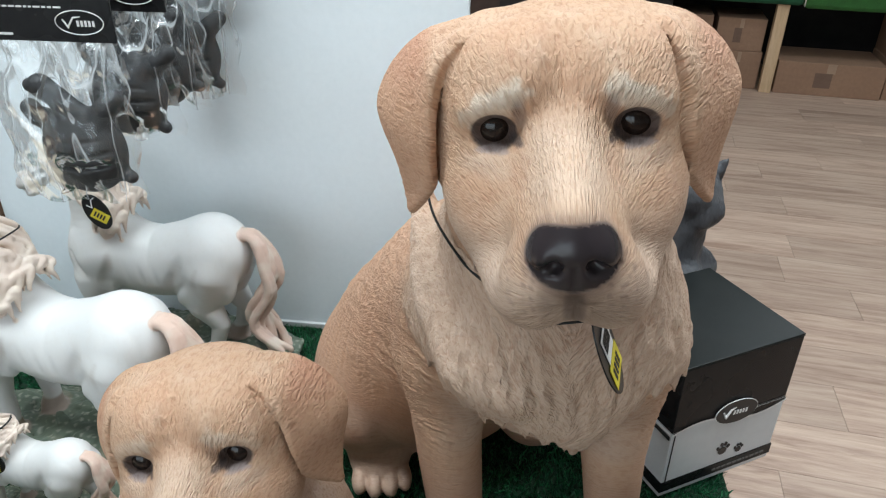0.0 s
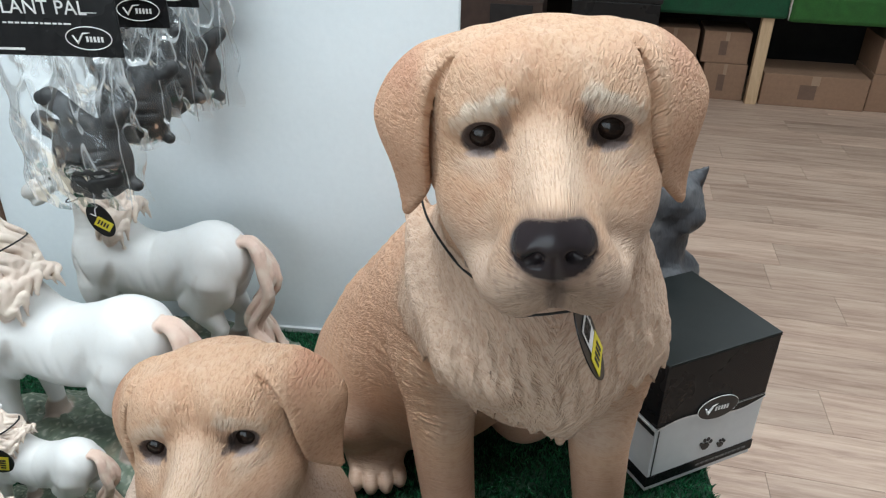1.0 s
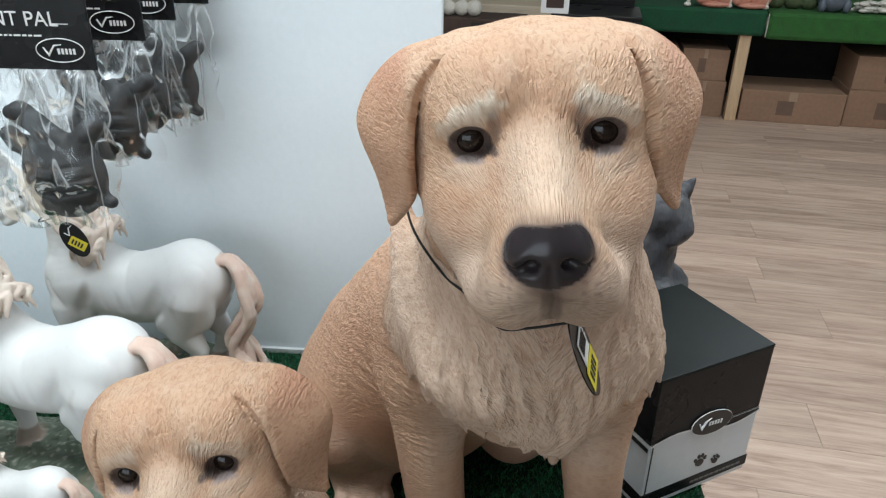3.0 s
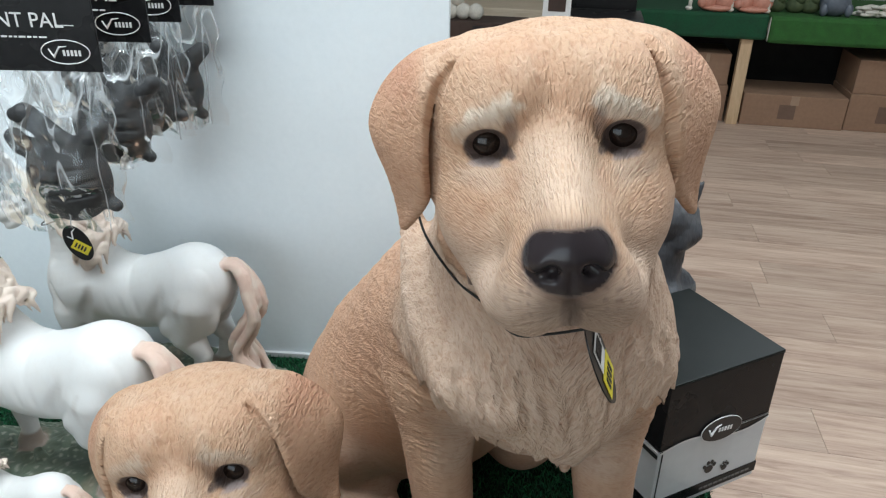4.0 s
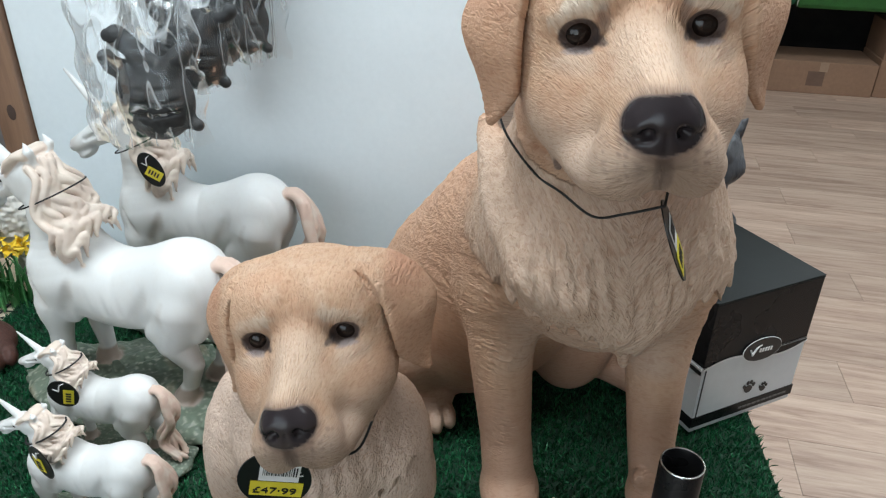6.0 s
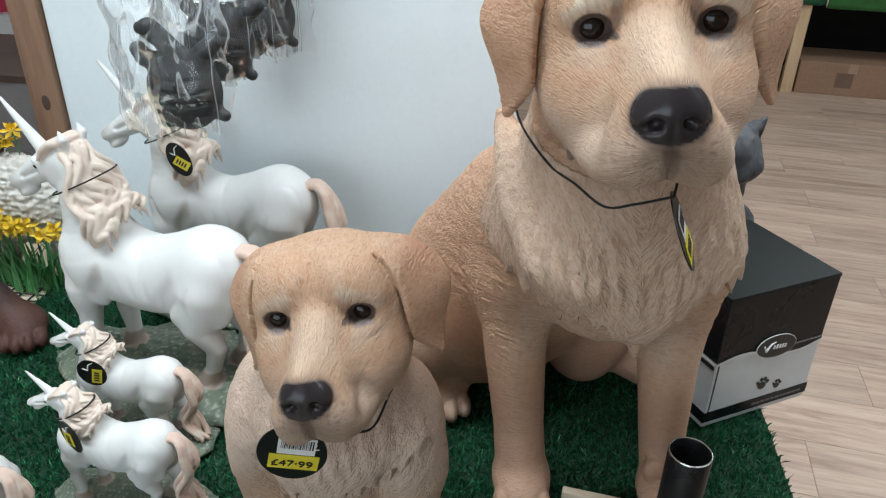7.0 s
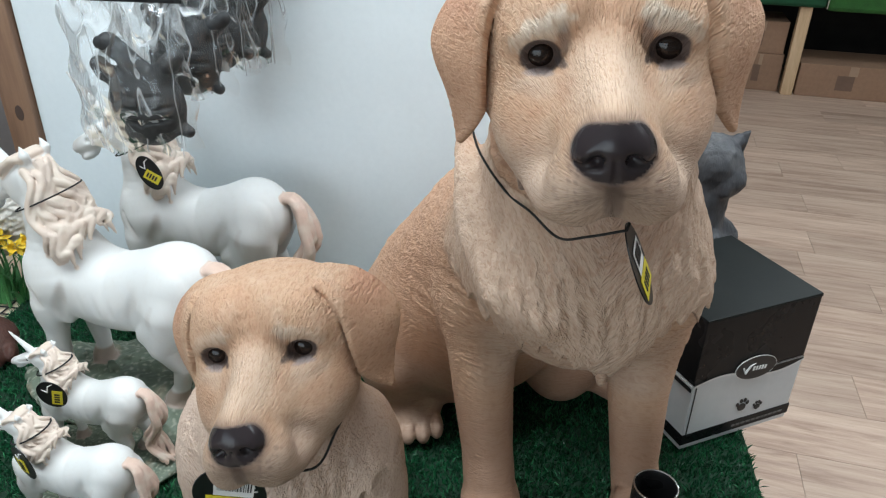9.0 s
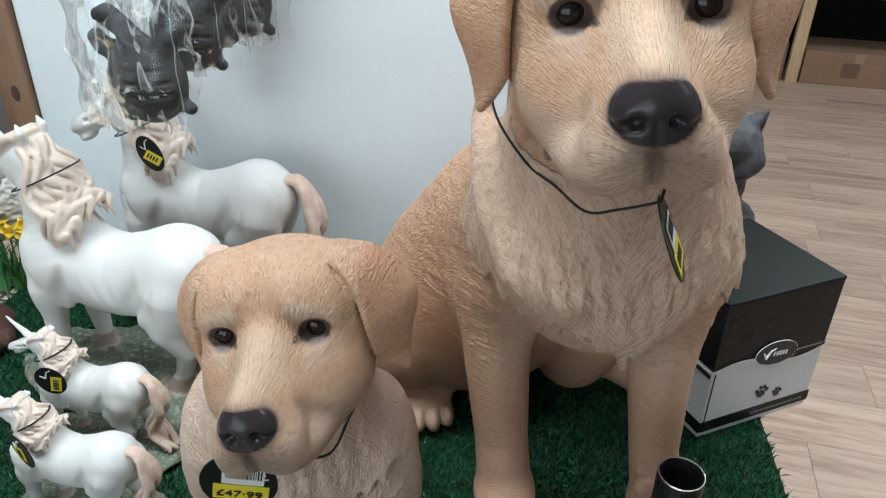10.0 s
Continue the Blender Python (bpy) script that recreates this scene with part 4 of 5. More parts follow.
    l(*curved(((-0.106, 0, 0.347), (-0.140, 0, 0.336), (-0.180, 0, 0.315), (-0.202, 0, 0.303)), (0.027, 0.0225, 0.0155, 0.0125)), k=0.010)
    for s in (-1, 1):
        e((-0.116, s * 0.013, 0.328), (0.024, 0.013, 0.025), (0, 24, 0), k=0.004)
        e((-0.146, s * 0.0165, 0.345), (0.010, 0.006, 0.005), (0, 28, 0), k=0.004)
        l(((-0.150, s * 0.019, 0.332), (-0.180, s * 0.013, 0.318)), (0.0025, 0.002), k=0.006, cut=True)
        e((-0.211, s * 0.0075, 0.307), (0.0035, 0.0035, 0.003), k=0.003, cut=True)
        l(((-0.100, s * 0.014, 0.362), (-0.096, s * 0.019, 0.380), (-0.100, s * 0.018, 0.392)), (0.008, 0.0065, 0.0012), k=0.005)
    for s in (-1, 1):
        l(((-0.213, 0, 0.296), (-0.192, s * 0.013, 0.293)), (0.0016, 0.0014), k=0.003, cut=True)
    e((-0.186, 0, 0.292), (0.018, 0.0115, 0.008), (0, -30, 0), k=0.006)
    l(((-0.142, 0, 0.350), (-0.196, 0, 0.424)), (0.0102, 0.0020), k=0.004)
    # legs
    for s, dx in ((-1, 0.0), (1, 0.018)):
        l(((-0.108 + dx, s * 0.028, 0.165), (-0.110 + dx, s * 0.029, 0.115), (-0.112 + dx, s * 0.030, 0.098), (-0.108 + dx, s * 0.030, 0.056), (-0.113 + dx, s * 0.030, 0.036)),
          (0.026, 0.0165, 0.0155, 0.0115, 0.0165), k=0.010)
        l(((0.085 + dx, s * 0.030, 0.185), (0.070 + dx, s * 0.031, 0.130), (0.092 + dx, s * 0.031, 0.092), (0.082 + dx, s * 0.031, 0.055), (0.074 + dx, s * 0.031, 0.036)),
          (0.036, 0.026, 0.0145, 0.0115, 0.0170), k=0.010)
    rng = random.Random(3)
    strands = []
    # tail: carried out from the rump, then a fall of wavy locks down to the base
    for i in range(13):
        y = (i - 6) * 0.0034
        ph = rng.uniform(-1.3, 1.3)
        out = rng.uniform(-0.013, 0.008)
        course, _ = curved(((0.122, 0, 0.236), (0.146, 0, 0.240), (0.168, 0, 0.215), (0.172, 0, 0.170), (0.158, 0, 0.125), (0.152, 0, 0.085), (0.166, 0, 0.052), (0.190, 0, 0.036)), (1,) * 8, 3)
        pts = []
        for j, p in enumerate(course):
            t = j / (len(course) - 1)
            spread = min(1.0, 3 * max(t - 0.12, 0))
            pts.append((p.x + (out + 0.0075 * math.sin(t * 17 + ph)) * spread, y * (0.35 + 0.9 * spread) + 0.003 * math.cos(t * 15 + 2 * ph) * spread, max(p.z, 0.030)))
        strands.append((pts, [0.0068 - 0.0045 * max(0, j / len(course) - 0.55) for j in range(len(course))]))
    # mane: wavy locks that start along the crest, wrap the neck and run down it
    crest = (((-0.112, 0.356), 0.026), ((-0.100, 0.325), 0.033), ((-0.088, 0.285), 0.041), ((-0.062, 0.258), 0.043), ((-0.036, 0.250), 0.045))

    def on_crest(t):
        t = min(max(t, 0.0), 1.0) * (len(crest) - 1)
        k = min(int(t), len(crest) - 2)
        f = t - k
        (a, ra), (b, rb) = crest[k], crest[k + 1]
        return a[0] + (b[0] - a[0]) * f, a[1] + (b[1] - a[1]) * f, ra + (rb - ra) * f
    # a mass of hair under the locks
    for side in (-38, 0, 38):
        course = []
        for j in range(9):
            x, z, r = on_crest(j / 8 * 0.88)
            f = 0.88 if j < 5 else 0.45
            course.append((x + r * 0.72 * f * math.cos(radians(side)), r * 0.72 * math.sin(radians(side)), z + r * 0.72 * math.cos(radians(side)) * (0.47 if j < 5 else 0.9)))
        strands.append((course, [0.008, 0.010, 0.011, 0.012, 0.012, 0.011, 0.009, 0.006, 0.003]))
    for row in range(7):
        for i in range(8):
            t0 = row * 0.105 + 0.045 * (i % 2) + rng.uniform(-0.015, 0.015)
            phi0 = radians(-78 + 19 * i + rng.uniform(-5, 5))
            ph = 1.3 * row + 0.5 * i
            ln = rng.uniform(0.30, 0.42)
            lift = rng.uniform(0.003, 0.009)
            pts = []
            for j in range(13):
                u = j / 12
                v = 0.96 * (1 - math.exp(-1.25 * (t0 + ln * u))) / (1 - math.exp(-1.25))
                x, z, r = on_crest(v)
                r -= 0.010 * soft(v, 0.62, 0.95) * u
                ang = phi0 * (0.75 + 0.25 * u) + 0.19 * math.sin(u * 9 + ph)
                rr_ = r + 0.001 + lift * math.sin(u * 3.0) + 0.003 * math.sin(u * 9 + ph)
                f = min(max((t0 + ln * u - 0.35) / 0.4, 0), 1)
                back = (0.88 - 0.5 * f, 0.47 + 0.45 * f)
                pts.append((x + rr_ * math.cos(ang) * back[0], rr_ * math.sin(ang), z + rr_ * math.cos(ang) * back[1] - 0.022 * u * abs(math.sin(ang))))
            strands.append((pts, [0.0034 + 0.0022 * math.sin(math.pi * min(1, 0.2 + 0.8 * j / 12)) - 0.0030 * max(0, j / 12 - 0.65) / 0.35 for j in range(13)]))
    for i in range(13):
        ph = rng.uniform(0, 6.3)
        y = (i - 6) * 0.0034
        strands.append(([(-0.100, y, 0.376), (-0.116, y * 1.1, 0.374), (-0.129, y * 1.15, 0.362 + 0.003 * math.cos(ph)), (-0.137 - 0.004 * math.sin(ph), y * 1.2, 0.347 + 0.005 * math.sin(ph))], [0.0050, 0.0052, 0.0045, 0.0015]))
    for pts, radii in strands:
        l(pts, radii, k=0.0008)
    V, F = c.skin()
    hair = np.full(len(V), 9.0)
    for pts, radii in strands:
        for (a, ra), (b, rb) in zip(zip(pts, radii), zip(pts[1:], radii[1:])):
            a, b = np.array(a), np.array(b)
            t = np.clip((V - a) @ (b - a) / ((b - a) @ (b - a)), 0, 1)
            hair = np.minimum(hair, np.linalg.norm(V - a - t[:, None] * (b - a), axis=1) - (ra + t * (rb - ra)))
    paint = np.zeros((len(V), 4))
    paint[:, :3] = (0.68, 0.69, 0.69)
    paint[:, 3] = 0.25
    tint(paint, soft(-V[:, 0], 0.185, 0.205) * soft(V[:, 2], 0.28, 0.29) * 0.7, (0.45, 0.43, 0.42))
    # grey-brown painted into the carved lines, as thin wash and as their shade
    line = np.full(len(V), 9.0)
    for course, radii in carved:
        for a, ra in zip(course, radii):
            line = np.minimum(line, np.linalg.norm(V - np.array(a), axis=1) - ra)
    tint(paint, soft(0.0035 - line, 0, 0.006) * (0.42 + 0.25 * wave(V, 90, 1.0)), (0.42, 0.385, 0.36))
    # greyer towards the hooves
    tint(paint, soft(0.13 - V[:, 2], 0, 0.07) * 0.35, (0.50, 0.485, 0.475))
    tint(paint, soft(0.0030 - hair, 0, 0.002), (0.64, 0.54, 0.475), 0.1)
    tint(paint, soft(V[:, 0], 0.115, 0.14) * soft(0.0030 - hair, 0, 0.002) * 0.6, (0.58, 0.39, 0.32), 0.1)
    tint(paint, soft(0.0035 - hair, 0, 0.003) * soft(wave(V, 120), -0.2, 0.7) * 0.6, (0.72, 0.64, 0.56))
    tint(paint, soft(0.056 - V[:, 2], 0, 0.006) * soft(0.02, 0, 0.01) * (hair > 0.003), (0.34, 0.28, 0.245))
    foot = np.full(len(V), 9.0)
    for x, y in ((-0.113, -0.03), (-0.095, 0.03), (0.074, -0.031), (0.092, 0.031)):
        foot = np.minimum(foot, np.hypot(V[:, 0] - x, V[:, 1] - y))
    ground = np.maximum(soft(0.029 - V[:, 2], 0, 0.003), soft(0.048 - V[:, 2], 0, 0.004) * soft(foot, 0.020, 0.024)) * (hair > 0.001)
    tint(paint, ground, (0.13, 0.17, 0.13), 0.05)
    tint(paint, ground * soft(wave(V, 45, 1.0), -0.1, 0.5) * 0.7, (0.07, 0.10, 0.075))
    tint(paint, ground * soft(wave(V, 420, 2.0), 0.25, 0.6) * 0.7, (0.34, 0.36, 0.31))
    tint(paint, ground * soft(wave(V, 60, 3.0), 0.2, 0.6) * 0.5, (0.26, 0.22, 0.16))
    eyes = []
    drop = (1 - neck) * (0.3385 - 0.225)
    for s in (-1, 1):
        bm = bmesh.new()
        blob(bm, (-0.147, s * 0.0205, 0.3385 - drop), (0.0042, 0.0022, 0.0026), (0, 25, 0), 10)
        eyes.append((bm, (0.02, 0.017, 0.016), 0.8))
    if neck < 1.0:
        # the small casts carry their heads lower
        up = soft(-V[:, 0], 0.0, 0.06) * np.maximum(V[:, 2] - 0.225, 0)
        V[:, 2] -= (1 - neck) * up
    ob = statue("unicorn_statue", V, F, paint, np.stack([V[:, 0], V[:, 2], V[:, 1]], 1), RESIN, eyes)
    return tagged(ob, label, "unicorn statue", "unicorn statues")


UNI = unicorn_mesh("large white resin unicorn statue with cream mane on a mossy base")
UNI.matrix_world = pose(-0.590, 0.265, MAT, 0, 0, -6)
copy_thing(UNI, pose(-0.568, 0.485, MAT, 0, 0, 0))
SMALL = unicorn_mesh("small white resin unicorn statue with pinkish mane on a green base", 0.74)
tagged(SMALL, group="small unicorn statues")
SMALL.scale = (0.51, 0.51, 0.51)
SMALL.location = (-0.580, 0.135, MAT)
SMALL.rotation_euler = (0, 0, radians(-3))
for x, y in ((-0.533, 0.020), (-0.690, -0.060)):
    copy_thing(SMALL, pose(x, y, MAT, 0, 0, -3))


# ---- box beside the dog ----
def gift_box():
    # front corner, run of the broad face, run of the narrow face
    a = Vector((0.193, 0.274))
    d1 = Vector((0.166, 0.098)).normalized()
    ang = math.degrees(math.atan2(d1.y, d1.x))
    t = thing("carton_box", pose(a.x, a.y, MAT, 0, 0, ang), "black and white glossy printed carton standing on the mat", "box")
    w, dp, h = 0.193, 0.178, 0.218
    part("lower_body", slab((0, 0, 0.0), (w, dp, h * 0.52), 0.0012), WHITE_CARD, t, "white lower carton body")
    part("upper_body", slab((-0.0006, -0.0006, h * 0.52), (w + 0.0006, dp + 0.0006, h - 0.003), 0.0012), BLACK_CARD, t, "black upper carton body")
    part("lid", slab((-0.001, -0.001, h - 0.003), (w + 0.001, dp + 0.001, h), 0.001), BLACK_TOP, t, "black card lid")
    part("lid_edge", slab((0, -0.0016, h - 0.0042), (w, -0.0011, h - 0.0028)), BLACK_TOP, t)
    return t


gift_box()


# ---- cat ----
def cat():
    c = Carving((0.09, 0.44, MAT - 0.008), (0.35, 0.72, 1.0), 0.0032)
    e, l = c.egg, c.limb
    l(((0.20, 0.60, 0.68), (0.212, 0.59, 0.78), (0.228, 0.585, 0.86)), (0.075, 0.058, 0.040), k=0.03)
    e((0.195, 0.61, 0.66), (0.08, 0.09, 0.075), k=0.03)
    e((0.236, 0.590, 0.912), (0.044, 0.050, 0.045), k=0.012)
    e((0.262, 0.566, 0.893), (0.022, 0.024, 0.020), (0, 0, -20), k=0.012)
    e((0.252, 0.560, 0.880), (0.016, 0.020, 0.014), k=0.010)
    l(((0.256, 0.604, 0.922), (0.271, 0.601, 0.945), (0.283, 0.598, 0.964)), (0.021, 0.012, 0.0015), k=0.005)
    l(((0.214, 0.590, 0.938), (0.208, 0.588, 0.970)), (0.019, 0.0015), k=0.006)
    l(((0.276, 0.588, 0.934), (0.284, 0.590, 0.952)), (0.006, 0.002), k=0.004, cut=True)
    l(((0.245, 0.54, 0.78), (0.25, 0.53, 0.65), (0.25, 0.52, 0.615)), (0.03, 0.022, 0.024), k=0.02)
    l(((0.27, 0.60, 0.78), (0.275, 0.60, 0.65), (0.28, 0.59, 0.615)), (0.03, 0.022, 0.024), k=0.02)
    V, F = c.skin()
    N = normals_of(V, F)
    V = V + N * (0.0009 * wave(V * (1, 1, 0.5), 420, 1.0) + 0.0012 * wave(V * (1, 1, 0.4), 190, 2.0))[:, None]
    paint = np.zeros((len(V), 4))
    paint[:, :3] = (0.060, 0.064, 0.074)
    tint(paint, soft(wave(V, 90, 1.0), 0.0, 0.6) * 0.7, (0.11, 0.115, 0.125))
    ob = statue("cat_statue", V, F, paint, np.stack([V[:, 0], V[:, 2], V[:, 1]], 1), DARK_RESIN)
    tagged(ob, "dark grey resin cat statue sitting beside the carton", "cat statue")


cat()


# ---- back display ----
def back_display():
    t = thing("back_display_table", room_pose(0, 0, 0), "long display table with green cloth over pale timber legs", "table")
    y = 4.46
    part("tabletop", slab((-1.6, y, 0.60), (3.6, y + 1.0, 0.66), 0.004), BOARD, t)
    part("green_cloth", slab((-0.2, y - 0.03, 0.545), (1.08, y + 1.0, 0.70), 0.02), GREEN_CLOTH, t, "dark green felt cloth")
    part("turf_cloth", slab((1.085, y - 0.035, 0.53), (3.6, y + 1.0, 0.695), 0.025), GREEN_TURF_EDGE, t, "mid green turf cloth")
    for x in (0.98, 3.0, -1.4):
        part("leg", slab((x - 0.035, y + 0.0, 0), (x + 0.035, y + 0.06, 0.60), 0.003), PALE_TIMBER, t)
    # near-black sheet put in for the shade under the table
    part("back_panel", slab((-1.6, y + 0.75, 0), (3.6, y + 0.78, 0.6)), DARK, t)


back_display()


def carton(x, y, z, w, d, h, turn=0.0):
    t = thing("cardboard_carton", room_pose(x, y, z, turn), "plain brown cardboard carton stored under the display table", "carton", "cartons under the table")
    part("body", slab((0, 0, 0), (w, d, h), 0.004), CARD, t)
    part("tape", slab((w * 0.46, -0.0012, h * 0.7), (w * 0.54, 0.001, h * 0.985)), CARD_EDGE, t)
    part("print_mark", slab((w * 0.36, -0.0015, h * 0.25), (w * 0.52, 0.001, h * 0.7)), CARD_INK, t)
    return t


carton(1.03, 4.48, 0.0, 0.63, 0.42, 0.205)
carton(1.67, 4.50, 0.0, 0.50, 0.40, 0.235)
carton(1.68, 4.52, 0.235, 0.50, 0.40, 0.21)
carton(0.66, 4.52, 0.0, 0.27, 0.35, 0.235)
carton(0.63, 4.53, 0.236, 0.29, 0.35, 0.20)
carton(0.34, 4.53, 0.0, 0.28, 0.35, 0.24)
carton(0.30, 4.54, 0.241, 0.30, 0.35, 0.20)


# ---- print on the carton beside the dog ----
def carton_print():
    t = bpy.data.objects["carton_box"]
    w, h = 0.193, 0.218
    zb = h * 0.52
    # white swoosh that waves along the join of black and white, over front and side
    def swoosh(u):
        return zb + 0.010 * math.sin(u / w * math.tau * 0.95 + 0.25) - 0.004
    bm = bmesh.new()
    n = 40
    for off, th in ((0.0, 0.0016),):
        vs = [[bm.verts.new((w * i / n, -0.0022, swoosh(w * i / n) + s)) for s in (-th, th)] for i in range(n + 1)]
        for a, b in zip(vs, vs[1:]):
            bm.faces.new((a[0], b[0], b[1], a[1]))
    part("swoosh_line", bm, WHITE_INK, t, "white printed line")
    bm = bmesh.new()
    vs = [[bm.verts.new((w * i / n, -0.0014, z)) for z in (min(swoosh(w * i / n), zb + 0.0), zb + 0.001)] for i in range(n + 1)]
    for a, b in zip(vs, vs[1:]):
        bm.faces.new((a[0], b[0], b[1], a[1]))
    part("black_wave", bm, BLACK_CARD, t)
    bm = bmesh.new()
    vs = [[bm.verts.new((w * i / n, -0.0018, z)) for z in (zb - 0.001, max(swoosh(w * i / n), zb))] for i in range(n + 1)]
    for a, b in zip(vs, vs[1:]):
        bm.faces.new((a[0], b[0], b[1], a[1]))
    part("white_wave", bm, WHITE_CARD, t)
    part("side_line", slab((-0.0022, 0.001, zb - 0.004), (-0.0012, 0.17, zb - 0.0015)), WHITE_INK, t)
    part("side_line", slab((-0.0022, 0.001, zb - 0.012), (-0.0012, 0.17, zb - 0.006)), BLACK_INK, t)
    # oval emblem with a tick and a bar
    mk = pose(w * 0.53, -0.0030, zb + 0.006, 0, 5, 0)
    part("emblem", disc(bmesh.new(), 0.036, 0.019, 0.0012, 40, mk), BLACK_INK, t, "black oval emblem")
    part("emblem_ring", oval_ring(0.036, 0.019, 0.0007, mk), WHITE_INK, t)
    tick = bmesh.new()
    tube(tick, [mk @ Vector(p) for p in ((-0.024, -0.0012, 0.003), (-0.019, -0.0012, -0.006), (-0.012, -0.0012, 0.005), (-0.004, -0.0012, 0.008))], [0.0012, 0.0024, 0.0014, 0.0005], 6)
    part("tick", tick, WHITE_INK, t)
    for i in range(5):
        bar = slab((-0.006 + i * 0.0052, -0.0014, -0.004), (-0.0028 + i * 0.0052, -0.0008, 0.0025), 0, mk)
        part("emblem_bar", bar, WHITE_INK, t)
    # paw prints
    for px, pz, s in ((0.098, 0.048, 1.0), (0.128, 0.040, 0.72)):
        bm = bmesh.new()
        disc(bm, 0.0072 * s, 0.0062 * s, 0.001, 20, pose(px, -0.0010, pz))
        for dx, dz in ((-0.0085, 0.006), (-0.003, 0.0115), (0.0035, 0.0115), (0.009, 0.006)):
            disc(bm, 0.0026 * s, 0.0036 * s, 0.001, 12, pose(px + dx * s, -0.0010, pz + dz * s, 0, dx * 2500 * s, 0))
        part("paw_print", bm, BLACK_INK, t, "black printed paw mark")
    # dark strip near the foot, with writing too small to read
    part("foot_strip", slab((-0.0014, -0.0014, 0.009), (w + 0.0010, 0.178, 0.026)), BLACK_CARD, t, "black strip round the foot")
    rng = random.Random(5)
    x = w * 0.45
    while x < w * 0.92:
        wd = rng.uniform(0.003, 0.008)
        part("small_print", slab((x, -0.0022, 0.0155), (x + wd, -0.0012, 0.0185)), GREY_INK, t)
        x += wd + 0.0022
    for z0, z1 in ((0.027, 0.11),):
        part("corner_line", slab((0.0040, -0.0022, z0), (0.0052, -0.0010, zb - 0.004)), BLACK_INK, t)


carton_print()


# ---- price tags and cords ----
def price_tag(m, rx, rz, words="", white_label=False, seed=1, label="black oval price tag with a yellow sticker", sticker=(0.0, -0.012, 8.0)):
    t = thing("price_tag", m, label, "price tag", "price tags")
    bm = disc(bmesh.new(), rx, rz, 0.0012, 40)
    part("disc", bm, BLACK_PLASTIC, t)
    sx, sz, st = sticker
    ms = pose(sx, -0.0012, sz, 0, st, 0)
    w, h = rx * 0.72, rz * 0.27
    part("price_sticker", slab((-w, -0.0003, -h), (w, 0.0002, h), 0, ms), YELLOW, t, "yellow price sticker")
    if words:
        part("price", lettering(words, h * 1.2, ms @ pose(-w * 0.9, -0.0008, -h * 0.55)), BLACK_INK, t)
    else:
        for i in range(4):
            part("price_bar", slab((-w * 0.7 + i * w * 0.36, -0.0008, -h * 0.5), (-w * 0.5 + i * w * 0.36, -0.0004, h * 0.5), 0, ms), BLACK_INK, t)
    if white_label:
        ml = ms @ pose(rx * 0.02, 0, h * 2.2)
        part("barcode_label", slab((-w * 0.75, -0.0004, -h * 1.05), (w * 0.75, 0.0001, h * 1.2), 0, ml), WHITE_INK, t, "white barcode label")
        rng = random.Random(seed)
        x = -w * 0.62
        while x < w * 0.6:
            b = rng.choice((0.0004, 0.0007, 0.0011))
            part("barcode_bar", slab((x, -0.0008, -h * 0.25), (x + b, -0.0005, h * 0.95), 0, ml), BLACK_INK, t)
            x += b + rng.choice((0.0005, 0.0009))
        for i in range(3):
            part("small_print", slab((rx * 0.44, -0.0010, rz * (0.30 - 0.15 * i)), (rx * 0.82, -0.0007, rz * (0.34 - 0.15 * i)), 0, pose(0, 0, 0, 0, -18, 0)), WHITE_INK, t)
    else:
        tick = tube(bmesh.new(), [(-rx * 0.45, -0.0010, rz * 0.52), (-rx * 0.15, -0.0010, rz * 0.30), (rx * 0.12, -0.0010, rz * 0.66), (rx * 0.5, -0.0010, rz * 0.74)], [0.0006, 0.0014, 0.0009, 0.0004], 6)
        part("tick", tick, WHITE_INK, t)
    return t


def cord(points, label, radius=0.0011, closed=False):
    # rounded course through the points
    P = [Vector(p) for p in points]
    fine = []
    n = len(P)
    for i in range(n if closed else n - 1):
        a, b, c2, d = P[(i - 1) % n] if closed or i else P[i], P[i], P[(i + 1) % n], P[(i + 2) % n] if closed or i < n - 2 else P[(i + 1) % n]
        for k in range(6):
            u = k / 6
            fine.append(0.5 * ((2 * b) + (c2 - a) * u + (2 * a - 5 * b + 4 * c2 - d) * u * u + (3 * b - a - 3 * c2 + d) * u ** 3))
    if not closed:
        fine.append(P[-1])
    ob = obj_of("cord", tube(bmesh.new(), fine, radius, 6, closed), CORD, True)
    return tagged(ob, label, "cord", "tag cords")


price_tag(pose(0.046, -0.026, 1.056, 0, -32, 0) @ pose(0, 0, 0, 8, 0, 79), 0.022, 0.036, white_label=True, seed=2, label="black oval price tag hanging edge-on under the dog's chin", sticker=(0.002, -0.015, -4))
cord(((0.02, 0.19, 1.13), (-0.07, 0.165, 1.135), (-0.097, 0.11, 1.125), (-0.092, 0.075, 1.105), (-0.064, 0.045, 1.078), (-0.040, 0.022, 1.070), (-0.017, -0.016, 1.068), (0.004, -0.034, 1.080), (0.030, -0.046, 1.094)), "thin black cord round the retriever's neck")
cord(((0.030, -0.046, 1.094), (0.038, -0.010, 1.098), (0.045, 0.05, 1.09)), "thin black cord round the retriever's neck")

price_tag(pose(-0.243, -0.168, 0.9095, 14, 6, 12), 0.0270, 0.0365, words="£47·99", white_label=True, seed=4, label="black oval price tag with barcode under the puppy's chin", sticker=(0.001, -0.0105, 6))
cord(((-0.236, -0.160, 0.930), (-0.215, -0.140, 0.912), (-0.193, -0.118, 0.896), (-0.181, -0.098, 0.918), (-0.170, -0.066, 0.945), (-0.178, -0.01, 0.975)), "thin black cord round the puppy's neck")


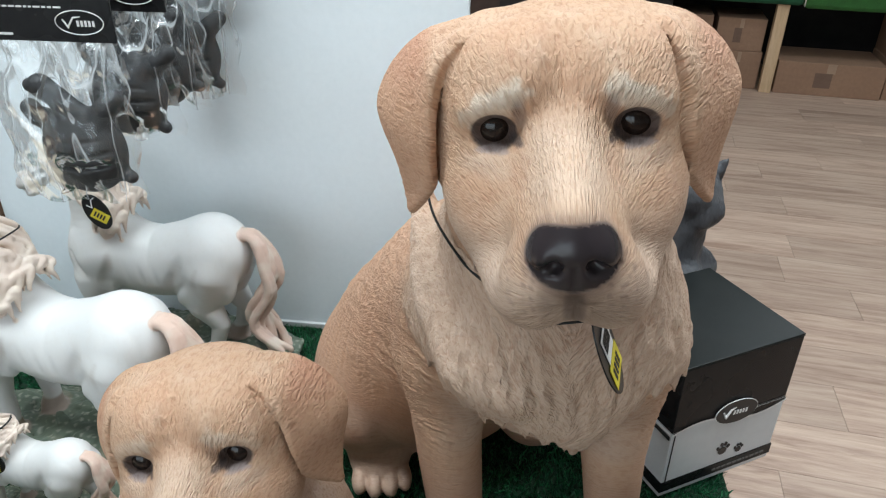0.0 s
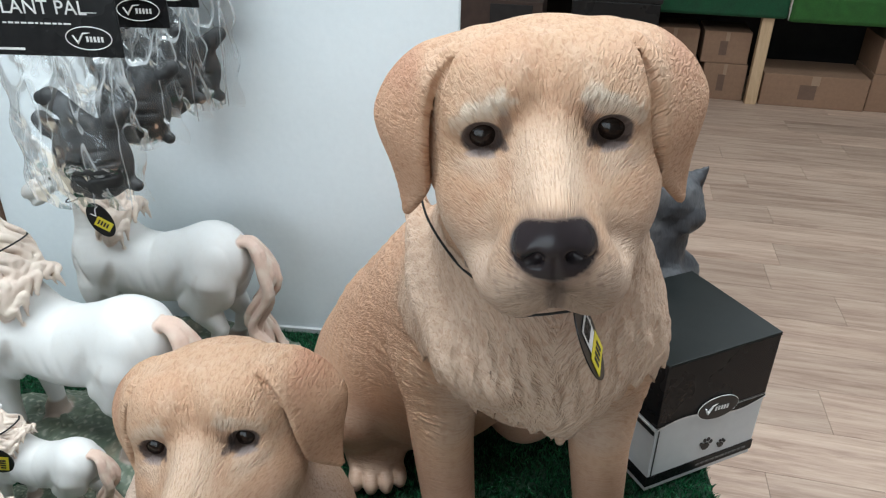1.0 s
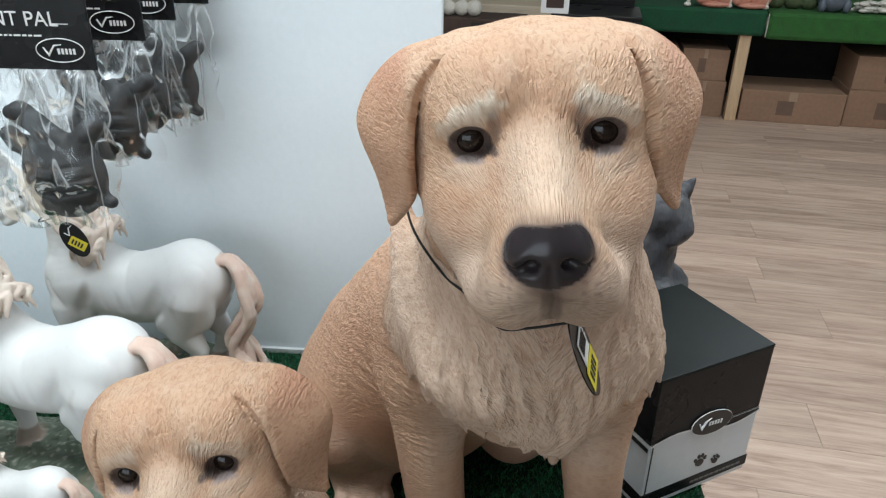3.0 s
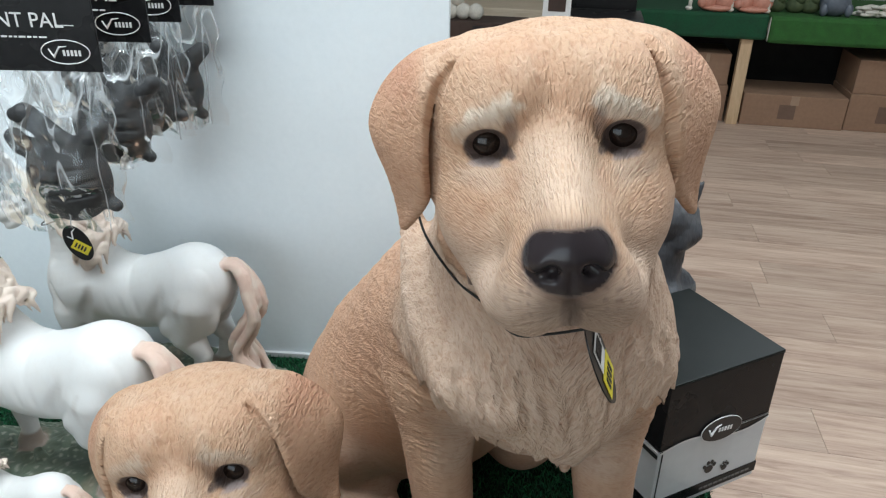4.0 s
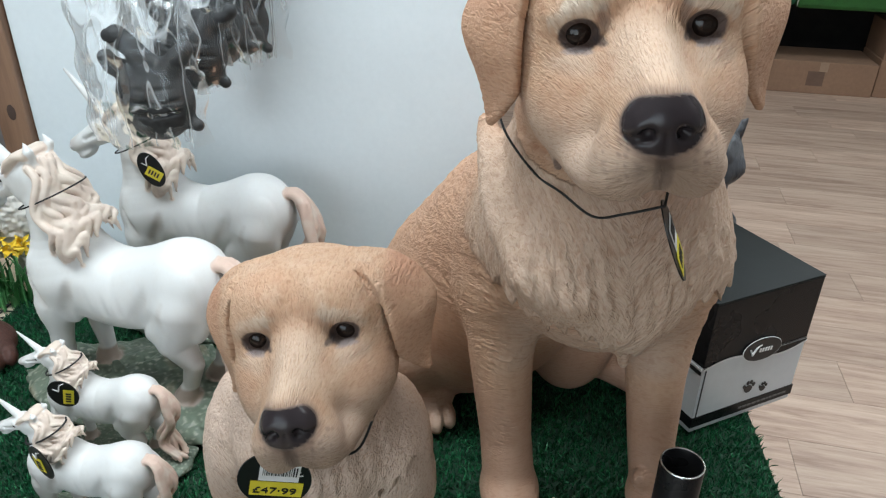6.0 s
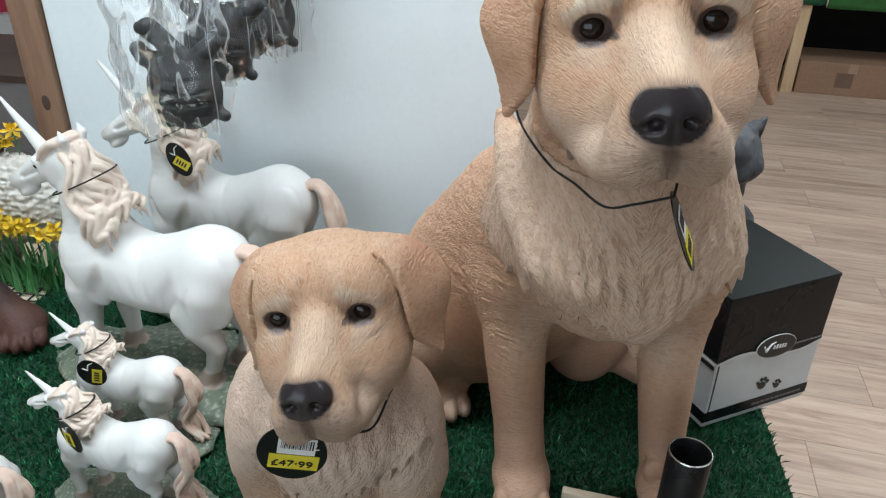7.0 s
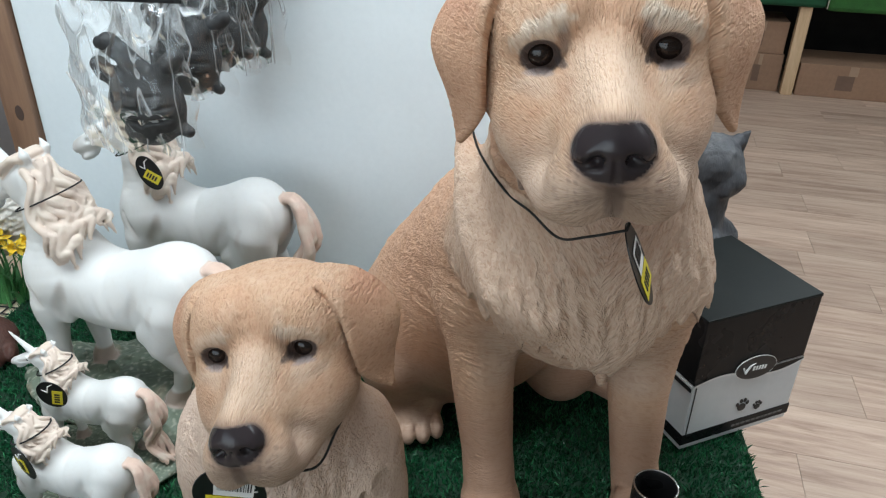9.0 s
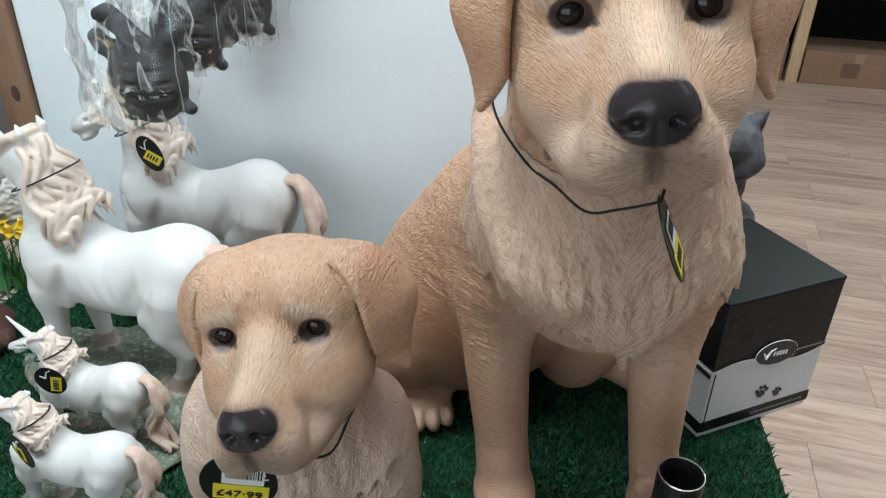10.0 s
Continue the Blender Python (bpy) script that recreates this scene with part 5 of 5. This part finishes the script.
def neck_cord(u, s):
    m = u.matrix_basis
    low = -0.030 if s < 1 else 0.0
    ring = [m @ Vector((-0.092 + 0.044 * math.cos(k * math.tau / 14), 0.042 * math.sin(k * math.tau / 14), 0.318 + low + 0.020 * math.cos(k * math.tau / 14))) for k in range(14)]
    cord(ring, "thin black cord round the unicorn's neck", 0.0011, True)


unis = [o for o in scene.objects if o.name.startswith("unicorn_statue")]
bpy.context.view_layer.update()
for u in unis:
    neck_cord(u, u.scale.x)
price_tag(pose(-0.622, 0.425, 0.893, 0, -22, 8), 0.017, 0.029, sticker=(0.001, -0.007, 55), seed=7)
price_tag(pose(-0.606, 0.096, 0.735, 8, -12, 12), 0.0165, 0.0225, sticker=(0.004, -0.006, -65), seed=8)
price_tag(pose(-0.562, -0.018, 0.740, 6, -5, -20), 0.0145, 0.0240, sticker=(-0.003, -0.003, -82), seed=9)


# ---- hanging packs with turtle figures ----
def turtle_figure(m, label, first=[]):
    if not first:
        c = Carving((-0.075, -0.045, -0.085), (0.08, 0.045, 0.11), 0.0022)
        e, l = c.egg, c.limb
        e((0.002, 0, -0.012), (0.057, 0.026, 0.060), (0, 8, 0), k=0.008)
        e((0.004, -0.004, -0.020), (0.050, 0.0285, 0.052), k=0.008)
        for z in (-0.026, -0.008, 0.010, 0.028):
            l(((-0.042, -0.022, z), (0, -0.0315, z - 0.004), (0.046, -0.022, z)), (0.0026, 0.0030, 0.0026), k=0.003, cut=True)
        l(((0, -0.028, 0.03), (0, -0.029, -0.035)), (0.002, 0.002), k=0.003, cut=True)
        l(((-0.006, 0, 0.040), (-0.020, -0.003, 0.062), (-0.036, -0.006, 0.078), (-0.046, -0.008, 0.079)), (0.018, 0.0145, 0.0155, 0.010), k=0.010)
        l(((-0.030, 0, 0.026), (-0.050, -0.004, 0.036), (-0.056, -0.006, 0.048)), (0.016, 0.0135, 0.012), k=0.008)
        l(((0.028, 0, 0.030), (0.042, -0.004, 0.046), (0.054, -0.002, 0.060)), (0.018, 0.0155, 0.013), k=0.008)
        l(((0.030, 0, -0.030), (0.050, -0.003, -0.046), (0.060, -0.006, -0.050)), (0.013, 0.010, 0.009), k=0.008)
        l(((-0.028, 0, -0.034), (-0.030, -0.003, -0.060)), (0.013, 0.011), k=0.008)
        V, F = c.skin()
        me = bpy.data.meshes.new("turtle_figure")
        me.from_pydata(V.tolist(), [], F.tolist())
        me.polygons.foreach_set("use_smooth", [True] * len(me.polygons))
        me.materials.append(BLACK_RESIN)
        first.append(me)
    ob = new("turtle_figure", first[0])
    ob.matrix_world = m
    return tagged(ob, label, "turtle figure", "turtle figures")


def pouch(w, h, depth, seed):
    """A pillow of clear film, crumpled, open-looking at the top under the card."""
    bm = bmesh.new()
    rng = np.random.default_rng(seed)
    nx, nz = 30, 36
    for side in (-1, 1):
        g = []
        for i in range(nx + 1):
            row = []
            for j in range(nz + 1):
                u, v = i / nx, j / nz
                fat = (math.sin(math.pi * u) ** 0.6) * (min(1.0, (v * 3.2)) ** 0.7) * (0.25 + 0.75 * math.sin(math.pi * min(1, 1.15 - v) * 0.9))
                p = np.array([[u * 8 + seed, v * 7, side * 2.0]])
                cr = float(wave(p, 2.3, seed)[0]) * 0.006 + float(wave(p, 5.1, seed + 1)[0]) * 0.0028
                edge = min(1, 6 * min(u, 1 - u))
                x = -w / 2 + w * u + 0.004 * math.sin(v * 17 + seed) * (1 - edge)
                row.append(bm.verts.new((x, side * depth * fat + cr * edge, -h * v - 0.004 * math.sin(u * 14 + seed) * v)))
            g.append(row)
        for i in range(nx):
            for j in range(nz):
                q = (g[i][j], g[i + 1][j], g[i + 1][j + 1], g[i][j + 1])
                bm.faces.new(q if side < 0 else q[::-1])
    return bm


def hanging_pack(x, y, z, w, h, seed, turn=0.0, lean=0.0):
    t = thing("hanging_pack", pose(x, y, z, 0, lean, turn), "clear film bag with a black printed header card", "hanging pack", "hanging packs")
    card = part("header_card", slab((-w / 2, -0.0015, 0), (w / 2, 0.0015, 0.115), 0.0008), BLACK_CARD, t, "black printed header card")
    part("title", lettering("PLANT PAL", 0.0215, pose(-w / 2 + 0.012, -0.0022, 0.046)), WHITE_INK, card)
    part("title_rule", slab((w / 2 - 0.042, -0.0022, 0.048), (w / 2 - 0.022, -0.0014, 0.0488)), WHITE_INK, card)
    rng = random.Random(seed)
    px = -w / 2 + 0.022
    while px < w * 0.16:
        b = rng.uniform(0.003, 0.008)
        part("small_print", slab((px, -0.0022, 0.035), (px + b, -0.0014, 0.0368)), WHITE_INK, card)
        px += b + 0.002
    part("web_bar", slab((-w / 2 + 0.004, -0.0022, 0.006), (-w / 2 + 0.040, -0.0014, 0.0085)), WHITE_INK, card)
    me = pose(w / 2 - 0.036, -0.0022, 0.021)
    part("emblem_ring", oval_ring(0.026, 0.0125, 0.0006, me), WHITE_INK, card)
    tk = tube(bmesh.new(), [me @ Vector(p) for p in ((-0.018, 0, 0.003), (-0.013, 0, -0.005), (-0.006, 0, 0.005), (0.002, 0, 0.006))], [0.0009, 0.0018, 0.001, 0.0004], 6)
    part("tick", tk, WHITE_INK, card)
    for i in range(5):
        part("emblem_bar", slab((-0.003 + i * 0.0042, -0.0004, -0.004), (-0.0005 + i * 0.0042, 0.0002, 0.002), 0, me), WHITE_INK, card)
    part("picture", slab((-w / 2 + 0.012, -0.0022, 0.082), (-w / 2 + 0.05, -0.0014, 0.098), 0, pose(0, 0, 0, 0, -12, 0)), BONE, card)
    film = part("film_pouch", pouch(w, h, 0.030, seed), FILM, t, "crumpled clear film", smooth=True)
    film.visible_shadow = False
    return t


PACKS = ((-0.535, 0.285, 1.172, 0.180, 3, 0.012, -0.112, 0), (-0.520, 0.375, 1.187, 0.150, 5, 0.012, -0.088, 12),
         (-0.520, 0.465, 1.196, 0.150, 8, 0.004, -0.090, -10), (-0.508, 0.550, 1.205, 0.170, 11, -0.002, -0.104, 8))
for x, y, z, h, seed, dx, dz, tilt in PACKS:
    hanging_pack(x, y, z, 0.152, h, seed, turn=3)
    turtle_figure(pose(x + dx, y, z + dz, 0, tilt, 6) @ Matrix.Scale(0.84, 4), "black resin turtle figure inside a clear film bag")
hook = thing("display_hook", pose(-0.522, 0.6, 1.272), "chromed wire display hook fixed to the white panel", "hook")
part("prong", tube(bmesh.new(), [(0, 0, 0.004), (0, -0.33, 0.004), (0, -0.345, 0.02)], 0.0025, 8), STEEL, hook)
part("plate", slab((-0.015, -0.004, -0.02), (0.015, 0, 0.03), 0.002), STEEL, hook)


# ---- in front of the dog ----
def black_tube():
    t = thing("black_tube", pose(0.101, 0.0, MAT), "black plastic tube standing upright on the mat", "tube")
    bm = bmesh.new()
    n = 40
    prof = ((0.0195, 0.002), (0.0195, 0.2005), (0.0205, 0.2020), (0.0215, 0.2005), (0.0215, 0.0), (0.0, 0.0))
    rings = [[bm.verts.new((r * math.cos(k * math.tau / n), r * math.sin(k * math.tau / n), z)) for k in range(n)] for r, z in prof[:-1]]
    for A, B in zip(rings, rings[1:]):
        for k in range(n):
            bm.faces.new((A[k], A[(k + 1) % n], B[(k + 1) % n], B[k]))
    bm.faces.new(rings[0])
    part("wall", bm, BLACK_PLASTIC, t, smooth=True)
    part("rim", tube(bmesh.new(), [(0.0206 * math.cos(k * math.tau / n), 0.0206 * math.sin(k * math.tau / n), 0.2018) for k in range(n)], 0.0009, 6, True), STEEL, t, "thin bright rim")


black_tube()
tray = thing("tray", pose(0.035, 0.04, MAT, 0, 0, -7), "dark tray with a pale wooden rim lying on the mat", "tray")
part("base", slab((-0.045, -0.16, 0.0), (0.055, 0.055, 0.014), 0.002), BLACK_PLASTIC, tray)
part("rim", slab((-0.05, 0.056, 0.0), (0.06, 0.068, 0.020), 0.002), BOARD, tray, "pale wooden rim")


# ---- left end of the table ----
def brown_dog_leg():
    c = Carving((-1.25, 0.15, MAT - 0.008), (-0.80, 0.50, 1.05), 0.004)
    paw(c, -0.875, 0.305, MAT + 0.022, 30, 1.0)
    c.limb(((-0.895, 0.320, 0.63), (-0.945, 0.325, 0.675), (-1.02, 0.33, 0.75), (-1.10, 0.33, 0.86)), (0.030, 0.032, 0.042, 0.07), k=0.02)
    c.egg((-1.15, 0.34, 0.80), (0.07, 0.10, 0.15), k=0.04)
    c.limb(((-1.10, 0.26, 0.75), (-1.08, 0.24, 0.63)), (0.04, 0.032), k=0.02)
    V, F = c.skin()
    paint = np.zeros((len(V), 4))
    paint[:, :3] = (0.022, 0.012, 0.010)
    tint(paint, soft(0.70 - V[:, 2], 0, 0.05), (0.075, 0.030, 0.022))
    ob = statue("dog_statue", V, F, paint, np.stack([V[:, 0], V[:, 2], V[:, 1]], 1), DARK_RESIN)
    tagged(ob, "dark brown resin dog statue at the mat's end", "dog statue")


brown_dog_leg()


def sheep():
    c = Carving((-1.16, 0.46, MAT - 0.02), (-0.89, 0.60, 0.93), 0.003)
    c.egg((-1.00, 0.535, 0.745), (0.095, 0.055, 0.085), k=0.02)
    c.egg((-1.07, 0.535, 0.83), (0.045, 0.040, 0.045), k=0.02)
    for x in (-1.06, -0.95):
        c.limb(((x, 0.535, 0.70), (x, 0.535, MAT - 0.01)), (0.018, 0.016), k=0.01)
    V, F = c.skin()
    N = normals_of(V, F)
    V = V + N * (0.0045 * wave(V, 260, 1.0) + 0.003 * wave(V, 480, 2.0))[:, None]
    paint = np.zeros((len(V), 4))
    paint[:, :3] = (0.62, 0.60, 0.56)
    tint(paint, soft(V[:, 2], 0.828, 0.834), (0.03, 0.022, 0.02))
    ob = statue("sheep_statue", V, F, paint, np.stack([V[:, 0], V[:, 2], V[:, 1]], 1), RESIN)
    tagged(ob, "off-white woolly resin sheep statue with a dark back", "sheep statue")


sheep()


def daffodil_tray():
    t = thing("daffodil_planter", pose(-0.965, 0.475, MAT - 0.012), "wire tray of artificial yellow daffodils with green leaves", "flower tray")
    wire = bmesh.new()
    for k in range(7):
        tube(wire, [(-0.10 + k * 0.025, -0.045, 0.004), (-0.10 + k * 0.025, 0.04, 0.004)], 0.0016, 5)
    for k in range(5):
        tube(wire, [(-0.11, -0.045 + k * 0.021, 0.005), (0.06, -0.045 + k * 0.021, 0.005)], 0.0016, 5)
    part("wire_tray", wire, CORD, t, "black wire grid")
    rng = random.Random(12)
    for i in range(70):
        bm = bmesh.new()
        x, y = rng.uniform(-0.11, 0.035), rng.uniform(-0.015, 0.035)
        a, ln, bend = rng.uniform(0, math.tau), rng.uniform(0.06, 0.13), rng.uniform(0.01, 0.05)
        prev = None
        for k in range(6):
            u = k / 5
            c = Vector((x + math.cos(a) * bend * u * u, y + math.sin(a) * bend * u * u, 0.004 + ln * u * (1 - 0.25 * u * u)))
            sd = Vector((-math.sin(a), math.cos(a), 0)) * 0.0055 * (1 - u * 0.85)
            pair = (bm.verts.new(c - sd), bm.verts.new(c + Vector((math.cos(a), math.sin(a), 0)) * -0.001), bm.verts.new(c + sd))
            if prev:
                bm.faces.new((prev[0], prev[1], pair[1], pair[0]))
                bm.faces.new((prev[1], prev[2], pair[2], pair[1]))
            prev = pair
        part("leaf", bm, STEM, t, smooth=True)
    spots = [(rng.uniform(-0.08, 0.055), rng.uniform(-0.03, 0.03), rng.uniform(0.11, 0.17)) for i in range(15)] + [(-0.045, 0.07, 0.27), (-0.03, 0.075, 0.285), (-0.09, 0.06, 0.27)]
    for x, y, z in spots:
        stem = part("stem", tube(bmesh.new(), [(x * 0.9, y, 0.004), (x * 0.95, y, z * 0.6), (x, y - 0.003, z)], 0.0016, 5), STEM, t)
        bm = bmesh.new()
        mf = pose(x, y - 0.004, z, rng.uniform(-50, 10), 0, rng.uniform(-50, 50))
        for k in range(6):
            a = k * math.tau / 6
            q = [mf @ Vector(p) for p in ((0, -0.001, 0), (math.cos(a - 0.35) * 0.014, -0.004, math.sin(a - 0.35) * 0.011), (math.cos(a) * 0.024, -0.003, math.sin(a) * 0.019), (math.cos(a + 0.35) * 0.014, -0.004, math.sin(a + 0.35) * 0.011))]
            bm.faces.new([bm.verts.new(p) for p in q])
        n = 12
        ra = [bm.verts.new(mf @ Vector((0.004 * math.cos(k * math.tau / n), -0.003, 0.004 * math.sin(k * math.tau / n)))) for k in range(n)]
        rb = [bm.verts.new(mf @ Vector(((0.0078 + 0.0012 * (k % 2)) * math.cos(k * math.tau / n), -0.016, (0.0078 + 0.0012 * (k % 2)) * math.sin(k * math.tau / n)))) for k in range(n)]
        for k in range(n):
            bm.faces.new((ra[k], ra[(k + 1) % n], rb[(k + 1) % n], rb[k]))
        part("flower", bm, PETAL, t, "yellow daffodil bloom")


daffodil_tray()

plinth = thing("display_plinth", pose(-2.3, 1.5, 0), "plain grey display plinth behind the panel", "plinth")
part("body", slab((-0.6, 0, 0), (0.72, 0.5, 0.655), 0.004), GREY_BOARD, plinth)
part("top", slab((-0.61, -0.01, 0.655), (0.73, 0.51, 0.68), 0.004), BROWN, plinth)
sign = thing("floor_sign", pose(-4.35, 4.75, 0, 0, 0, 40), "crimson standing sign with white writing on a pale base", "sign")
part("panel", slab((-0.5, -0.02, 0.16), (0.6, 0.02, 1.2), 0.004), MAGENTA, sign)
part("base", slab((-0.55, -0.12, 0.0), (0.62, 0.12, 0.16), 0.01), WHITE_CARD, sign)
for i in range(3):
    part("writing_bar", slab((0.05 + i * 0.12, -0.024, 0.33), (0.13 + i * 0.12, -0.0205, 0.42)), WHITE_INK, sign)


# ---- goods on the back display ----
def crate(x, y, z, w, d, h, label):
    t = thing("storage_crate", room_pose(x, y, z), label, "crate", "black crates")
    part("body", slab((0, 0, 0), (w, d, h - 0.03), 0.006), BLACK_PLASTIC, t)
    part("lid", slab((-0.008, -0.008, h - 0.029), (w + 0.008, d + 0.008, h), 0.006), BLACK_PLASTIC, t)
    return t


crate(-0.20, 3.95, 0.0, 0.50, 0.4, 0.70, "tall black lidded plastic crate standing on the floor")
crate(-0.16, 4.42, 0.0, 0.44, 0.02, 0.86, "thin black panel crate behind the tall crate")
cab = thing("dark_cabinet", room_pose(-1.0, 4.1, 0), "dark brown cabinet beside the back display", "cabinet")
part("body", slab((0, 0, 0), (0.62, 0.3, 0.62), 0.004), BROWN, cab)
part("door", slab((0.30, -0.012, 0.05), (0.56, -0.001, 0.60), 0.003), DARK, cab)
pic = thing("picture_card", room_pose(-0.27, 3.94, 0.70), "small white picture card standing on the crate", "card")
part("card", slab((0, 0, 0), (0.16, 0.003, 0.11)), WHITE_INK, pic)
part("picture", slab((0.03, -0.002, 0.03), (0.13, -0.0005, 0.10)), BROWN, pic)


def lump(name, m, eggs, material, label, category, group):
    bm = bmesh.new()
    for c, r in eggs:
        blob(bm, c, r, (0, 0, 0), 14)
    ob = obj_of(name, bm, material, True)
    ob.matrix_world = m
    return tagged(ob, label, category, group)


for x in (0.71, 0.925):
    lump("pig_figurine", room_pose(x, 4.50, 0.70), (((0, 0, 0.055), (0.055, 0.05, 0.055)), ((0.10, 0, 0.06), (0.07, 0.055, 0.06)), ((-0.035, -0.03, 0.05), (0.03, 0.025, 0.03)), ((0.06, -0.03, 0.02), (0.09, 0.04, 0.02))), PINK, "pink glazed pig figurine lying on green cloth", "figurine", "pig figurines")
for x in (0.60, 0.845, 1.06):
    lump("bone_figurine", room_pose(x, 4.47, 0.70), (((0, 0, 0.015), (0.022, 0.02, 0.015)), ((0.004, 0, 0.05), (0.012, 0.012, 0.04)), ((0.012, 0, 0.085), (0.02, 0.016, 0.018))), BONE, "small white stone figurine on green cloth", "figurine", "white figurines")
lump("bucket_planter", room_pose(1.46, 4.55, 0.695), (((0, 0, 0.07), (0.09, 0.08, 0.075)), ((0.07, -0.05, 0.04), (0.025, 0.025, 0.04)), ((-0.07, -0.05, 0.04), (0.025, 0.025, 0.04))), BLUE_GREY, "blue-grey glazed planter with feet", "planter", "")
rr = random.Random(4)
lump("pebble_heap", room_pose(1.74, 4.52, 0.695), [((rr.uniform(-0.13, 0.13), rr.uniform(-0.03, 0.1), rr.uniform(0.01, 0.07)), (0.028, 0.02, 0.012)) for i in range(60)], BONE, "heap of pale stone pebbles on green cloth", "pebbles", "")
for x in (1.14, 1.25, 1.34):
    lump("moss_figurine", room_pose(x, 4.62, 0.695), (((0, 0, 0.04), (0.06, 0.05, 0.045)), ((0.02, -0.02, 0.08), (0.03, 0.03, 0.03))), MOSS, "dark mossy green figurine on green cloth", "figurine", "moss figurines")
lump("cloth_border", room_pose(1.083, 4.42, 0.545), (((0, 0, 0.07), (0.004, 0.012, 0.075)),), BONE, "white frayed edge of the green cloth", "cloth border", "")
for x, z in ((-0.86, 0.62), (-0.78, 0.62), (-0.70, 0.62), (-0.82, 0.70)):
    lump("stone_egg", room_pose(x, 4.2, z), (((0, 0, 0.05), (0.05, 0.045, 0.05)),), BONE, "smooth pale stone egg on the dark cabinet", "stone", "stone eggs")


# ---- floor planks, last of the structure ----
def planks():
    ln, wd, gap = 1.2, 0.195, 0.0006
    bm = slab((-ln / 2 + gap, -wd / 2 + gap, -0.011), (ln / 2 - gap, wd / 2 - gap, 0.0))
    me = bpy.data.meshes.new("plank")
    bm.to_mesh(me)
    bm.free()
    me.materials.append(PLANK)
    rng = random.Random(8)
    rest = []
    ends = {0: 0.56, 2: 0.767, 5: 0.942, 6: 0.728}
    for r in range(-20, 27):
        y = 0.845 + (r + 0.5) * wd
        off = ends.get(r, rng.uniform(0, ln)) + ln / 2
        for k in range(-6, 5):
            x = k * ln + off
            if not (-4.4 < x < 3.6) or y < -0.6 or y > 5.6:
                rest.append((max(x - ln / 2, -5.6), min(x + ln / 2, 4.6), y))
                continue
            ob = new("plank", me)
            ob.parent = FLOOR
            ob.matrix_world = room_pose(x, y, 0)
    # the planks far behind and beside, joined
    verts, faces = [], []
    for x0, x1, y in rest:
        if x1 - x0 < 0.02:
            continue
        n = len(verts)
        a, b = y - wd / 2 + gap, y + wd / 2 - gap
        verts += [(x0 + gap, a, 0), (x1 - gap, a, 0), (x1 - gap, b, 0), (x0 + gap, b, 0), (x0 + gap, a, -0.011), (x1 - gap, a, -0.011), (x1 - gap, b, -0.011), (x0 + gap, b, -0.011)]
        faces += [(n, n + 1, n + 2, n + 3), (n + 4, n + 5, n + 1, n), (n + 5, n + 6, n + 2, n + 1), (n + 6, n + 7, n + 3, n + 2), (n + 7, n + 4, n, n + 3)]
    far = bpy.data.meshes.new("far_planking")
    far.from_pydata(verts, [], faces)
    far.materials.append(PLANK)
    ob = new("far_planking", far)
    ob.parent = FLOOR
    ob.matrix_world = room_pose(0, 0, 0)
    tagged(ob, kind="stuff")


planks()
